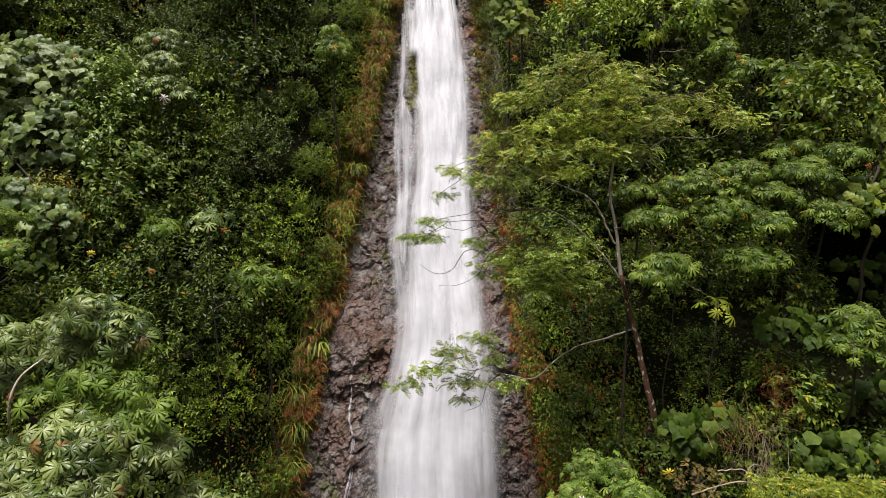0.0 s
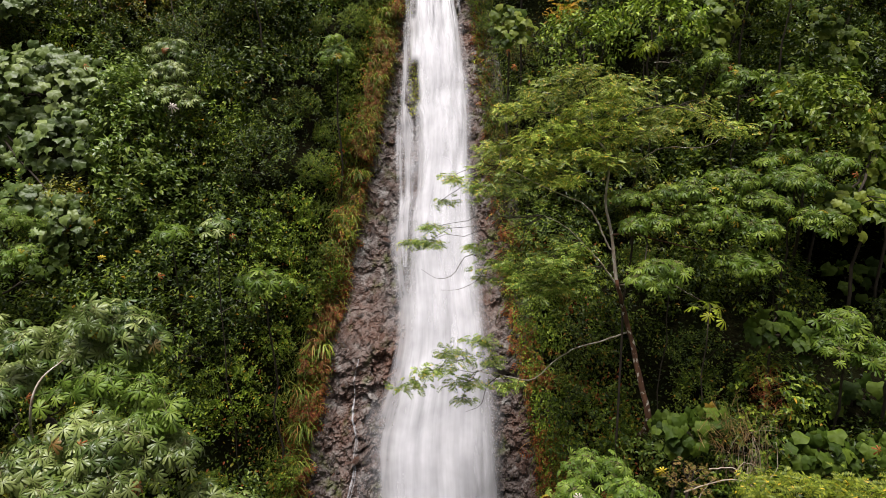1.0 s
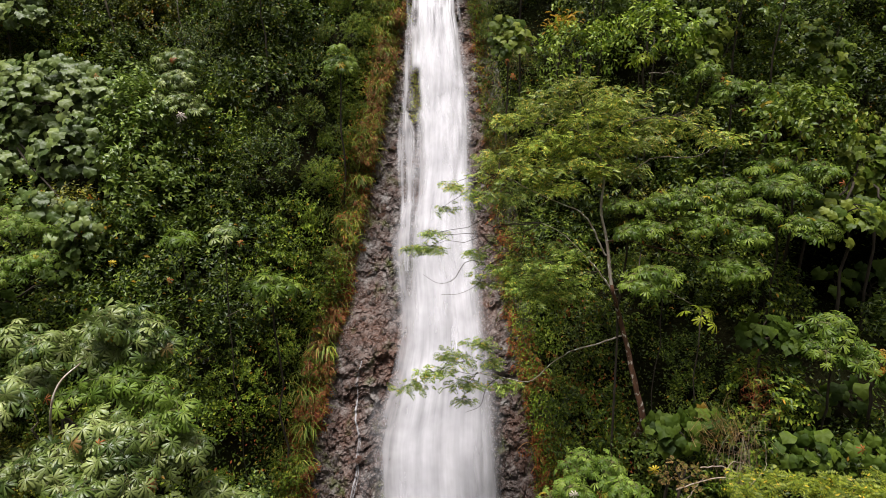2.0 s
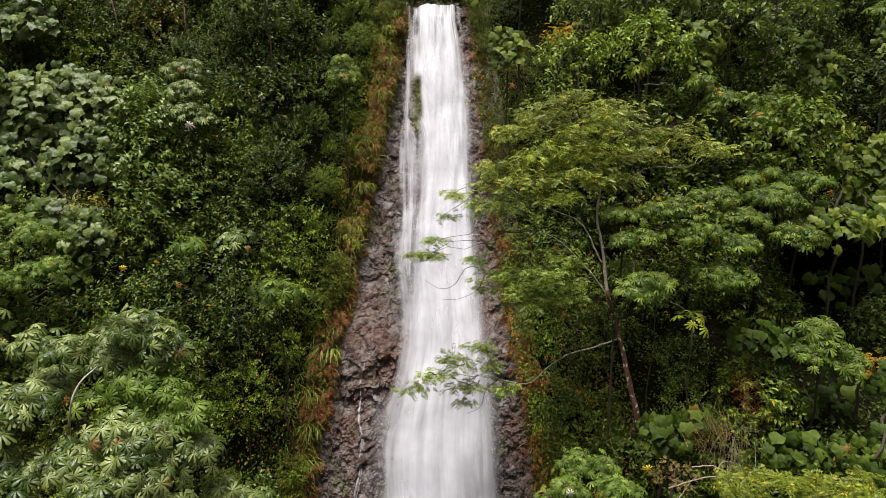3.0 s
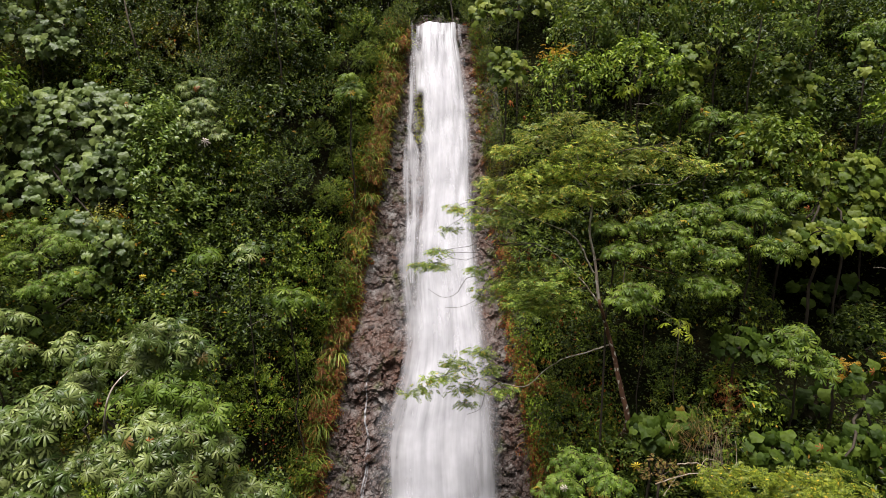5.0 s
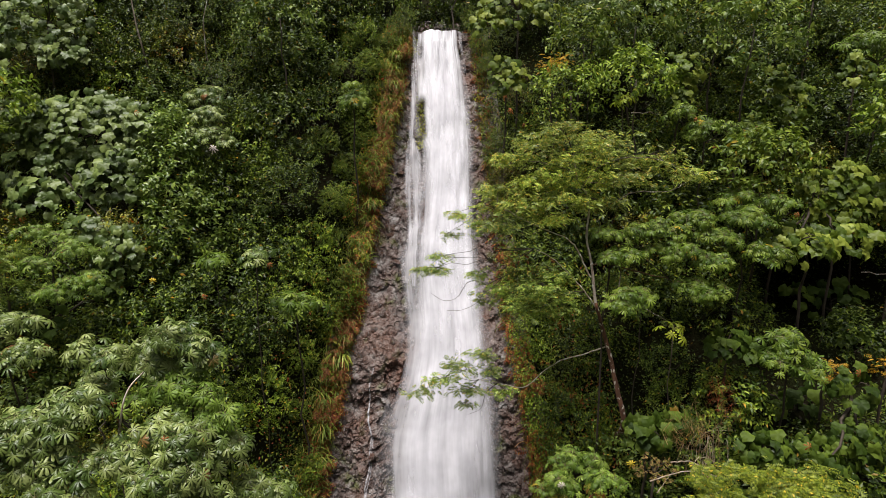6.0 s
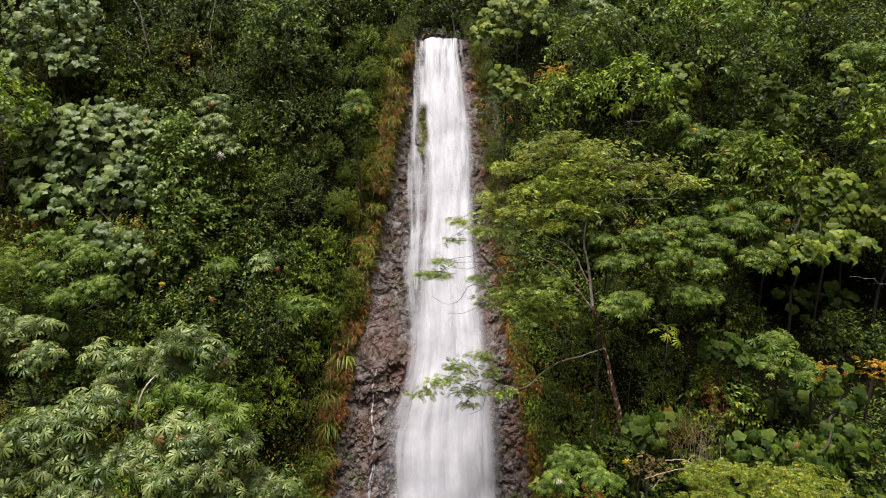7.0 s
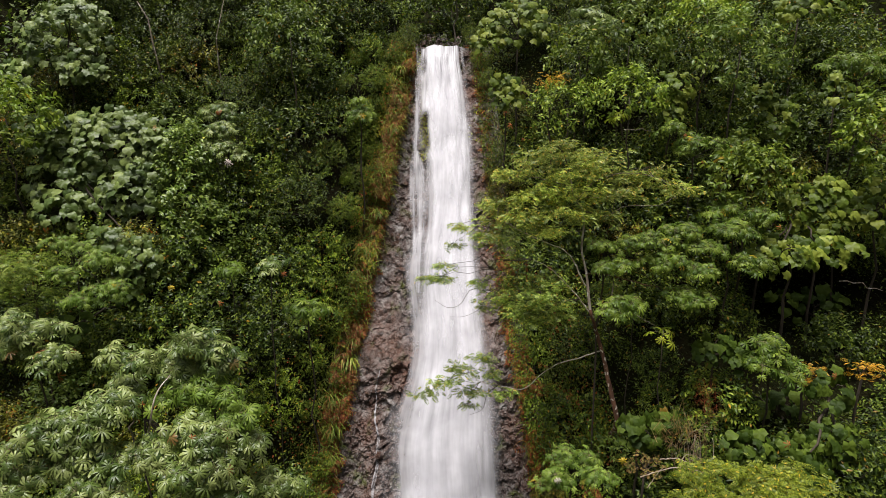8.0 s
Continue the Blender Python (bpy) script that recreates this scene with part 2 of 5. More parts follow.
SOIL = ground_material()
ROCK = rock_material()
BARK_PALE = bark_material("pale_bark", (0.07, 0.05, 0.035), (0.2, 0.16, 0.12), (0.45, 0.42, 0.38))
BARK_WHITE = bark_material("white_lichened_bark", (0.22, 0.14, 0.10), (0.55, 0.49, 0.42), (0.78, 0.75, 0.70))
BARK_RUST = bark_material("lichened_bark", (0.05, 0.022, 0.013), (0.19, 0.085, 0.045), (0.62, 0.56, 0.48))
BARK_DARK = bark_material("dark_bark", (0.025, 0.018, 0.012), (0.075, 0.055, 0.038))
TWIG_PALE = bark_material("bleached_twig", (0.28, 0.2, 0.14), (0.5, 0.42, 0.33))
TWIG_DRY = bark_material("dry_twig", (0.16, 0.09, 0.045), (0.36, 0.25, 0.14))
PETIOLE = bark_material("leaf_stalk", (0.09, 0.1, 0.04), (0.2, 0.16, 0.07))
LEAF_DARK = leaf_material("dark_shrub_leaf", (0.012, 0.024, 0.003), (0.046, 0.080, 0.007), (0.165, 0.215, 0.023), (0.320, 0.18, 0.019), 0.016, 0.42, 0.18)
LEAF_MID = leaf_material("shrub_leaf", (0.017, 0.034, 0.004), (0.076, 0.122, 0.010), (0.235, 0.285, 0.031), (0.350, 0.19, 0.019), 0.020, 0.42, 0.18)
LEAF_WARM = leaf_material("olive_shrub_leaf", (0.030, 0.038, 0.004), (0.112, 0.118, 0.010), (0.280, 0.262, 0.030), (0.370, 0.13, 0.019), 0.055, 0.42, 0.18)
LEAF_OVAL = leaf_material("oval_leaf", (0.049, 0.085, 0.014), (0.104, 0.155, 0.024), (0.196, 0.245, 0.043), (0.458, 0.28, 0.028), 0.008, 0.38)
LEAF_HEART = leaf_material("heart_leaf", (0.058, 0.094, 0.020), (0.112, 0.160, 0.034), (0.210, 0.262, 0.070), None, 0.0, 0.42, 0.2, True, 0.36)
# Darkened heart leaf: the shade of the low hollows put into its colour.
LEAF_HEART_SHADED = leaf_material("shaded_heart_leaf", (0.022, 0.042, 0.004), (0.050, 0.084, 0.008), (0.104, 0.150, 0.017), (0.40, 0.11, 0.02), 0.004, 0.56, 0.25, True, 0.18)
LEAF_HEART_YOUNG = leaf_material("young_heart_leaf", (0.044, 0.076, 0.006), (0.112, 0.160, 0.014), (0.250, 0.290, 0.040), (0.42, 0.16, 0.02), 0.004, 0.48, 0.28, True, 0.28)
LEAF_YOUNG = leaf_material("yellow_green_palmate_leaf", (0.180, 0.240, 0.016), (0.250, 0.300, 0.020), (0.340, 0.360, 0.030), None, 0, 0.45, 0.3, True)
LEAF_DYING = leaf_material("yellowing_fern_leaf", (0.30, 0.24, 0.020), (0.52, 0.30, 0.026), (0.68, 0.34, 0.040), None, 0, 0.5, 0.3)
# Palest leaf tone is whitened, putting the sky's silvery sheen into the colour.
LEAF_PALM = leaf_material("sky_sheen_palmate_leaf", (0.046, 0.084, 0.014), (0.138, 0.190, 0.040), (0.300, 0.350, 0.110), (0.30, 0.09, 0.03), 0.006, 0.37, 0.18, True, 0.5)
LEAF_PALM_GREEN = leaf_material("green_palmate_leaf", (0.050, 0.090, 0.009), (0.105, 0.165, 0.018), (0.200, 0.265, 0.036), (0.40, 0.28, 0.02), 0.012, 0.40, 0.25, True)
LEAF_FEATHER = leaf_material("feathery_leaf", (0.080, 0.125, 0.012), (0.205, 0.270, 0.032), (0.440, 0.490, 0.105), (0.62, 0.42, 0.06), 0.08, 0.42, 0.30, False, 0.4)
LEAF_FEATHER_GREEN = leaf_material("green_feathery_leaf", (0.055, 0.098, 0.010), (0.150, 0.222, 0.027), (0.370, 0.440, 0.090), (0.55, 0.38, 0.05), 0.05, 0.40, 0.28, False, 0.45)
LEAF_FRESH = leaf_material("fresh_feathery_leaf", (0.090, 0.150, 0.016), (0.200, 0.280, 0.034), (0.360, 0.430, 0.080), (0.50, 0.36, 0.04), 0.01, 0.42, 0.28)
LEAF_PALM_BRIGHT = leaf_material("bright_palmate_leaf", (0.070, 0.122, 0.014), (0.132, 0.205, 0.026), (0.225, 0.300, 0.050), (0.42, 0.28, 0.03), 0.006, 0.44, 0.25, True)
LEAF_STRAW = leaf_material("withered_fern_leaf", (0.16, 0.09, 0.03), (0.28, 0.16, 0.05), (0.36, 0.27, 0.08), (0.20, 0.22, 0.03), 0.2, 0.6, 0.25)
LEAF_LIME = leaf_material("yellow_green_fern_leaf", (0.062, 0.092, 0.008), (0.125, 0.160, 0.012), (0.225, 0.245, 0.024), (0.5, 0.34, 0.03), 0.03, 0.5, 0.26)
GRASS = leaf_material("hanging_grass", (0.080, 0.130, 0.014), (0.170, 0.220, 0.026), (0.330, 0.340, 0.060), (0.4, 0.2, 0.06), 0.08, 0.5, 0.3)
DRY = leaf_material("rusty_dead_fern", (0.140, 0.028, 0.012), (0.260, 0.070, 0.022), (0.400, 0.180, 0.040), (0.14, 0.17, 0.02), 0.22, 0.7, 0.2)
DEAD_LEAF = leaf_material("dead_leaf", (0.26, 0.05, 0.02), (0.38, 0.10, 0.03), (0.46, 0.16, 0.04), None, 0, 0.6, 0.2)
LEAF_BRIGHT = leaf_material("bright_shrub_leaf", (0.060, 0.105, 0.010), (0.145, 0.215, 0.020), (0.290, 0.350, 0.042), (0.42, 0.30, 0.03), 0.012, 0.4)
LEAF_GLOSSY = leaf_material("glossy_oval_leaf", (0.045, 0.082, 0.009), (0.100, 0.155, 0.018), (0.240, 0.305, 0.060), (0.45, 0.30, 0.03), 0.008, 0.32, 0.22, False, 0.5)
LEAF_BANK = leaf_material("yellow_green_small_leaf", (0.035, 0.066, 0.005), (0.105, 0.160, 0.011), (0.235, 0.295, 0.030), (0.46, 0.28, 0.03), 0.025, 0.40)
LEAF_RUSTY = leaf_material("rusty_creeper_leaf", (0.070, 0.120, 0.010), (0.170, 0.220, 0.018), (0.380, 0.300, 0.034), (0.40, 0.10, 0.03), 0.14, 0.5, 0.28)
MOSS = leaf_material("moss", (0.130, 0.160, 0.012), (0.230, 0.250, 0.020), (0.330, 0.320, 0.034), None, 0, 0.8, 0.15)
GRASS_DRY = leaf_material("dry_grass", (0.16, 0.09, 0.03), (0.26, 0.16, 0.06), (0.36, 0.25, 0.11), (0.1, 0.13, 0.03), 0.15, 0.7, 0.2)
YELLOW_LEAF = leaf_material("yellow_leaf", (0.4, 0.28, 0.02), (0.5, 0.36, 0.03), (0.55, 0.42, 0.05), None, 0, 0.5, 0.25)
PALE_DEAD = leaf_material("bleached_leaf", (0.45, 0.33, 0.3), (0.55, 0.45, 0.42), (0.6, 0.52, 0.5), None, 0, 0.6, 0.2)
WATER = water_material("falling_water", -0.12, 1.5)
VEIL = water_material("thin_falling_water", -0.30, 0.72, 9.0)
STRAND = water_material("water_strand", -0.16, 0.55, 6.0)
TRICKLE = water_material("water_trickle", -0.38, 0.66, 2.0)

# ---- the large structure: one ground sheet with the gully of the fall ----
LIP = 26.85


def gully_left(z):
    return np.interp(z, (6, 9, 14, 18, 24, 28), (-4.9, -4.6, -3.8, -3.3, -2.3, -2.05))


def gully_right(z):
    return np.interp(z, (6, 9, 14, 20, 26), (3.5, 3.1, 2.35, 1.9, 1.4))


def rock_y(z):
    return 18.5 + 0.38 * (z - 9) + 6.0 * smooth(LIP + 0.1, LIP + 0.8, z)


def hill_y(x, z):
    """The slope under the plants, for heights between the foot and the brow."""
    left = 18.5 + 0.42 * (z - 14) + 0.04 * np.minimum(x + 5, 0)
    right = 18.9 - 2.6 * smooth(3.5, 11, x) + 0.46 * (z - 14)
    right = right + 4.2 * np.exp(-((x - 13.8) / 2.4) ** 2 - ((z - 14.2) / 1.5) ** 2)
    wl_ = smooth(0.1, 2.4, gully_left(z) - x)
    wr_ = smooth(0.1, 2.2, x - gully_right(z))
    base = rock_y(z)
    lumps = 0.9 * fbm(x * 0.33 + 3, z * 0.33, 21, 4)
    return base * (1 - wl_ - wr_) + left * wl_ + right * wr_ + lumps * np.minimum(wl_ + wr_, 1)


def slope_y(x, z):
    """The whole profile: valley floor, scree, cliff, brow."""
    inner = hill_y(x, np.clip(z, 5, 31))
    return inner - np.maximum(5 - z, 0) * 2.2 + np.maximum(z - 31, 0) * 1.1


def build_ground():
    xs = np.concatenate((np.linspace(-500, -60, 9), np.linspace(-50, -22, 12), np.linspace(-21, 21, 141), np.linspace(22, 50, 12), np.linspace(60, 500, 9)))
    zs = np.concatenate((np.linspace(0, 5, 12), np.linspace(5.2, 31, 90), np.linspace(32, 80, 14)))
    x, z = np.meshgrid(xs, zs, indexing="ij")
    y = slope_y(np.clip(x, -30, 30), z)
    near = np.linspace(1, 0, 24)[:-1] ** 2
    front_y = y[:, :1] - near[None] * 900
    front_z = np.zeros_like(front_y) + 0.25 * fbm(x[:, :1] * 0.3 + front_y * 0, front_y * 0.3, 4) * smooth(0, 3, -(front_y - y[:, :1]))
    back = np.linspace(0, 1, 8)[1:] ** 2
    back_y = y[:, -1:] + back[None] * 500
    back_z = z[:, -1:] + back[None] * 40
    px = np.concatenate((np.repeat(x[:, :1], 23, 1), x, np.repeat(x[:, :1], 7, 1)), 1)
    py = np.concatenate((front_y, y, back_y), 1)
    pz = np.concatenate((front_z, z, back_z), 1)
    inside = smooth(-0.8, -0.4, np.minimum(px - gully_left(pz), gully_right(pz) - px)) * (pz > 4) * (pz < 31)
    py = py + 0.9 * inside
    nx, nz = px.shape
    idx = np.arange(nx * nz).reshape(nx, nz)
    f = np.stack((idx[:-1, :-1], idx[1:, :-1], idx[1:, 1:], idx[:-1, 1:]), -1).reshape(-1, 4)
    v = np.stack((px, py, pz), -1).reshape(-1, 3)
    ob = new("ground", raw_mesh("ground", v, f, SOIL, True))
    return tagged(ob, "steep dark forest soil of the hillside and valley floor", "ground", kind="structure")


def rock_relief(x, z):
    """How far the basalt stands out of its mean plane: a smooth worn upper part, broken blocks below a ledge, grain."""
    wx = x + 0.5 * fbm(x * 0.8, z * 0.8, 31) + 0.14 * fbm(x * 3.1, z * 3.1, 33)
    wz = z + 0.5 * fbm(x * 0.8 + 7, z * 0.8, 37) + 0.14 * fbm(x * 3.1, z * 3.1, 39)
    c1, r1, t1 = cells(wx * 0.85, wz * 0.62, 3)
    c2, r2, t2 = cells(wx * 2.3, wz * 2.5, 13)
    c3, r3, t3 = cells(wx * 5.2, wz * 5.6, 23)
    ledge = 11.2 + 0.25 * np.sin(x * 2.1) + 0.3 * fbm(x * 1.2, z * 0 + 3, 67, 2)
    rough = 0.32 + 0.68 * smooth(0.5, -0.2, z - ledge)
    out = 0.24 * (r1 - 0.5) + 0.42 * t1 - 0.04 * (1 - smooth(0, 0.07, c1)) + 0.34 * smooth(-0.12, 0.12, z - ledge) * smooth(2.6, 0.4, z - ledge)
    out = out + rough * (0.24 * (r2 - 0.5) + 0.34 * t2 - 0.06 * (1 - smooth(0, 0.08, c2)))
    out = out + (0.25 + 0.75 * rough) * (0.12 * (r3 - 0.5) + 0.30 * t3 - 0.03 * (1 - smooth(0, 0.12, c3)))
    out = out + 0.14 * fbm(x * 1.3, z * 1.1, 61)
    return 0.62 * out + 0.08 * fbm(x * 7, z * 5, 41, 5)


def rock_surface(x, z):
    return hill_y(x, np.clip(z, 5, 31)) - np.maximum(5 - z, 0) * 0.8 - rock_relief(x, z)


def build_rock_face():
    nx, nz = 210, 540
    u, z = np.meshgrid(np.linspace(0, 1, nx), np.linspace(4.5, 30.5, nz), indexing="ij")
    lo, hi = gully_left(z) - 0.9, gully_right(z) + 0.9
    x = lo + (hi - lo) * u
    y = rock_surface(x, z)
    edge = 1 - smooth(0, 0.04, np.minimum(u, 1 - u))
    y = y + edge * 0.6
    idx = np.arange(nx * nz).reshape(nx, nz)
    f = np.stack((idx[:-1, :-1], idx[1:, :-1], idx[1:, 1:], idx[:-1, 1:]), -1).reshape(-1, 4)
    ob = new("rock_face", raw_mesh("rock_face", np.stack((x, y, z), -1).reshape(-1, 3), f, ROCK))
    return tagged(ob, "wet broken grey and rusty basalt beside the waterfall", "rock face", kind="structure")


ground = build_ground()
rock_face = build_rock_face()


# ---- the waterfall ----
def thickness(x, z):
    """1 where water covers the rock, less where the mossy rock shows through the fall and where its crest is torn."""
    a = np.hypot((x + 1.20 - 0.05 * np.sin(z * 3)) / 0.26, np.maximum(np.abs(z - 22.0) - 0.75, 0) / 0.5)
    b = np.hypot((x + 1.32) / 0.16, (z - 25.7) / 0.75)
    c = np.hypot((x + 0.15) / 0.10, (z - 26.0) / 0.5)
    return smooth(0.3, 1.45, a) * (0.25 + 0.75 * smooth(0.4, 1.2, b)) * (0.55 + 0.45 * smooth(0.3, 1.2, c))


def sheet(name, left, right, zs, lift, material, parent, nx=40, label="", cover=0.0, cling=0.0):
    """A sheet of falling water between two edges (functions of height) that follows the rock."""
    u, z = np.meshgrid(np.linspace(0, 1, nx), zs, indexing="ij")
    x = left(z) + (right(z) - left(z)) * u
    rock = rock_y(np.minimum(z, LIP))
    y = rock - lift - 0.10 * fbm(x * 3.0, z * 0.35, 51, 3) - 0.12 * fbm(x * 0.8, z * 0.7, 57, 2) - cover * np.sin(u * math.pi)
    y = np.where(z > LIP - 0.02, np.maximum(y, rock - lift + (z - LIP) * 14), y)
    z = np.where(z > LIP, LIP + (z - LIP) * 0.3, z)
    z = z + 0.16 * fbm(x * 2.2, z * 0, 63, 3) * smooth(LIP - 1.5, LIP, z)
    if cling:
        y = rock_surface(x, z) - cling
    n, k = x.shape
    idx = np.arange(n * k).reshape(n, k)
    f = np.stack((idx[:-1, :-1], idx[1:, :-1], idx[1:, 1:], idx[:-1, 1:]), -1).reshape(-1, 4)
    me = raw_mesh(name, np.stack((x, y, z), -1).reshape(-1, 3), f, material, True)
    me.attributes.new("thickness", "FLOAT", "POINT").data.foreach_set("value", thickness(x, z).ravel().astype(np.float32))
    layer = me.uv_layers.new(name="UVMap")
    uv = np.stack((u, z / 10.0), -1).reshape(-1, 2).astype(np.float32)
    layer.data.foreach_set("uv", uv[f.ravel()].ravel())
    return child(name, me, parent, label)


def fall_left(z):
    return np.interp(z, (2, 7.2, 8.8, 10.1, 11.9, 13.8, 15.9, 18.1, 20.0, 20.6, 21.2, 22.0, 24.6, 27, 28), (-2.3, -1.95, -1.85, -1.6, -1.36, -1.22, -1.15, -1.04, -1.0, -1.08, -1.42, -1.56, -1.58, -1.58, -1.55))


def fall_right(z):
    return np.interp(z, (2, 7.2, 8.8, 10.1, 11.9, 13.8, 15.9, 18.1, 20.5, 22.3, 24.2, 26, 28), (2.1, 1.87, 1.78, 1.68, 1.54, 1.36, 1.16, 1.07, 1.11, 1.05, 0.94, 0.66, 0.62))


waterfall = tagged(new("waterfall"), "tall white waterfall sliding down a basalt gully", "waterfall")
zs_full = np.concatenate((np.linspace(1.5, 26.8, 150), np.linspace(26.83, 27.2, 8)))
sheet("main_sheet", lambda z: fall_left(z) - 0.22, lambda z: fall_right(z) + 0.14, zs_full, 0.42, WATER, waterfall, 90, cover=0.15)
sheet("back_sheet", lambda z: fall_left(z) + 0.15, lambda z: fall_right(z) - 0.12, zs_full, 0.26, WATER, waterfall, 40)
sheet("outer_veil", lambda z: fall_left(z) - 0.1 - (0.85 + 0.2 * np.sin(z * 0.9)) * smooth(22.4, 19.5, z) , lambda z: fall_right(z) + 0.08 + 0.32 * smooth(25.0, 21.0, z), np.linspace(1.5, 26.3, 120), 0.52, VEIL, waterfall, 50, cover=0.15)
sheet("side_strand", lambda z: np.interp(z, (14.5, 17, 19.6, 20.4, 21, 23.5, 25), (-1.5, -1.9, -2.05, -2.0, -1.86, -1.80, -1.78)), lambda z: np.interp(z, (14.5, 17, 20.0, 20.8, 21.2, 23.5, 25), (-1.3, -1.0, -1.0, -1.3, -1.46, -1.46, -1.42)),
      np.linspace(14.5, 25.0, 80), 0.47, STRAND, waterfall, 16)
for name, at, high, wide in (("side_trickle", -3.02, 11.35, 0.034), ("side_trickle", -2.95, 8.9, 0.02)):
    sheet(name, lambda z: at + 0.07 * np.sin(z * 1.7) + 0.03 * np.sin(z * 5.3 + at * 9) - wide * (1.1 + 0.6 * np.sin(z * 3.1 + at)), lambda z: at + 0.07 * np.sin(z * 1.7) + 0.03 * np.sin(z * 5.3 + at * 9) + wide * (1.1 + 0.6 * np.sin(z * 2.3)) + (high - z) * 0.008,
          np.linspace(5.5, high, 130), 0.34, TRICKLE, waterfall, 8, "thin trickle over the rocks", cling=0.05)

# ---- leaf shapes: corners and triangles, y along the leaf, z up ----
SMALL = (np.array([(0, 0, 0), (-0.25, 0.42, 0.07), (0.25, 0.42, 0.07), (0, 1, -0.08)]), np.array([(0, 2, 3), (0, 3, 1)]))
OVAL = (np.array([(0, 0, 0), (-0.2, 0.3, 0.06), (0.2, 0.3, 0.06), (0, 0.5, 0.02), (-0.19, 0.68, 0.03), (0.19, 0.68, 0.03), (0, 1, -0.12)]),
        np.array([(0, 2, 3), (0, 3, 1), (3, 2, 5), (3, 4, 1), (3, 5, 6), (3, 6, 4)]))


def blade(n=4, width=0.035, droop=1.0):
    k = np.linspace(0, 1, n)
    y, z = np.sin(k * 1.5) * 0.8, 0.45 * k - droop * k ** 2.2
    w = width * (1 - k ** 2 * 0.9)
    v = np.concatenate((np.stack((-w, y, z), -1), np.stack((w, y, z), -1)))
    f = []
    for i in range(n - 1):
        f += [(i, n + i, n + i + 1), (i, n + i + 1, i + 1)]
    return v, np.array(f)


def heart_leaf(seed):
    """A broad leaf with a notched base and five shallow points, pleated along its veins, its rim wavy."""
    r = np.random.default_rng(seed)
    m = 15
    k = np.arange(m) / m * 2 * math.pi
    rad = 0.46 * (1 + 0.08 * np.cos(5 * k) - 0.04 * np.cos(k)) + 0.07 * (r.random(m) - 0.5)
    rad[0] += 0.10
    rad[7:9] -= 0.15
    out = np.stack((np.sin(k) * rad * 1.02, np.cos(k) * rad, np.zeros(m)), -1)
    v = np.concatenate(([(0, 0, 0)], out * 0.6, out))
    d = np.hypot(v[:, 0], v[:, 1])
    v[:, 2] = -0.35 * d ** 2 + 0.22 * r.random() * np.abs(v[:, 0]) - 0.45 * r.random() * np.maximum(v[:, 1], 0) ** 2
    v[1:m + 1, 2] -= 0.035 * np.cos(5 * k) * (0.6 + 0.8 * r.random(m))
    v[m + 1:, 2] -= 0.05 * np.cos(5 * k) + 0.14 * (r.random(m) - 0.5)
    v[:, 1] += 0.12
    f = [(0, 1 + (j + 1) % m, 1 + j) for j in range(m)]
    for j in range(m):
        a, b = 1 + j, 1 + (j + 1) % m
        f += [(a, b, b + m), (a, b + m, a + m)]
    return v, np.array(f)


def palmate_leaf(seed, lobes=9):
    """A leaf of narrow fingers, broadest past their middle, that droop round the stalk's end."""
    r = np.random.default_rng(seed)
    v, f = [(0, 0, 0)], []
    for j in range(lobes):
        ang = radians(-150 + 300 * j / (lobes - 1) + r.uniform(-6, 6))
        length = 0.58 * (0.70 + 0.30 * math.cos(ang * 0.55)) * r.uniform(0.85, 1.1)
        w = 0.080 * r.uniform(0.8, 1.2)
        dr, sd = np.array((math.sin(ang), math.cos(ang), 0)), np.array((math.cos(ang), -math.sin(ang), 0))
        n = len(v)
        droop = r.uniform(0.3, 1.0)
        for t, ww in ((0.45, 0.66), (0.90, 1.0)):
            zz = -droop * (t * length) ** 2 * 1.5
            fold = np.array((0, 0, zz - 0.035 * ww))
            v += [dr * t * length - sd * w * ww + fold, dr * t * length + np.array((0, 0, zz)), dr * t * length + sd * w * ww + fold]
        v.append(dr * length * 0.98 + np.array((0, 0, -droop * length ** 2 * 1.7)))
        f += [(0, n + 1, n), (0, n + 2, n + 1)]
        f += [(n, n + 1, n + 4), (n, n + 4, n + 3), (n + 1, n + 2, n + 5), (n + 1, n + 5, n + 4)]
        f += [(n + 3, n + 4, n + 6), (n + 4, n + 5, n + 6)]
    return np.array([tuple(p) for p in v]), np.array(f)


def frond(pairs=9, width=0.30, leaf=0.028, droop=0.35):
    """A feathery leaf: a stalk's length of narrow leaflets in pairs."""
    v, f = [], []
    for j in range(pairs):
        t = (j + 0.6) / pairs
        length = width * math.sin(math.pi * (0.18 + 0.74 * t)) ** 0.8
        for s in (-1, 1):
            b = np.array((0, t, -droop * t * t))
            tip = b + np.array((s * length * 0.9, length * 0.45, -0.25 * length))
            m = (b + tip) / 2
            n = len(v)
            v += [b, m + np.array((0, leaf, 0.012)), tip, m - np.array((0, leaf, -0.012))]
            f += [(n, n + 1, n + 2), (n, n + 2, n + 3)] if s < 0 else [(n, n + 2, n + 1), (n, n + 3, n + 2)]
    return np.array(v), np.array(f)


BLADE = blade()
THIN = blade(5, 0.014, 0.9)
REED = blade(6, 0.008, 0.8)
FROND = frond(5, 0.46, 0.10, 0.5)
FERN = frond(8, 0.34, 0.042, 0.5)
SPLIT = {}


def leaf_meshes(kind, material):
    """A handful of leaf meshes that all leaves of a kind share."""
    key = (kind, material.name)
    if key not in SPLIT:
        make = heart_leaf if kind == "heart" else palmate_leaf
        SPLIT[key] = [raw_mesh("leaf", *make(s), material, True) for s in range(5)]
    return SPLIT[key]


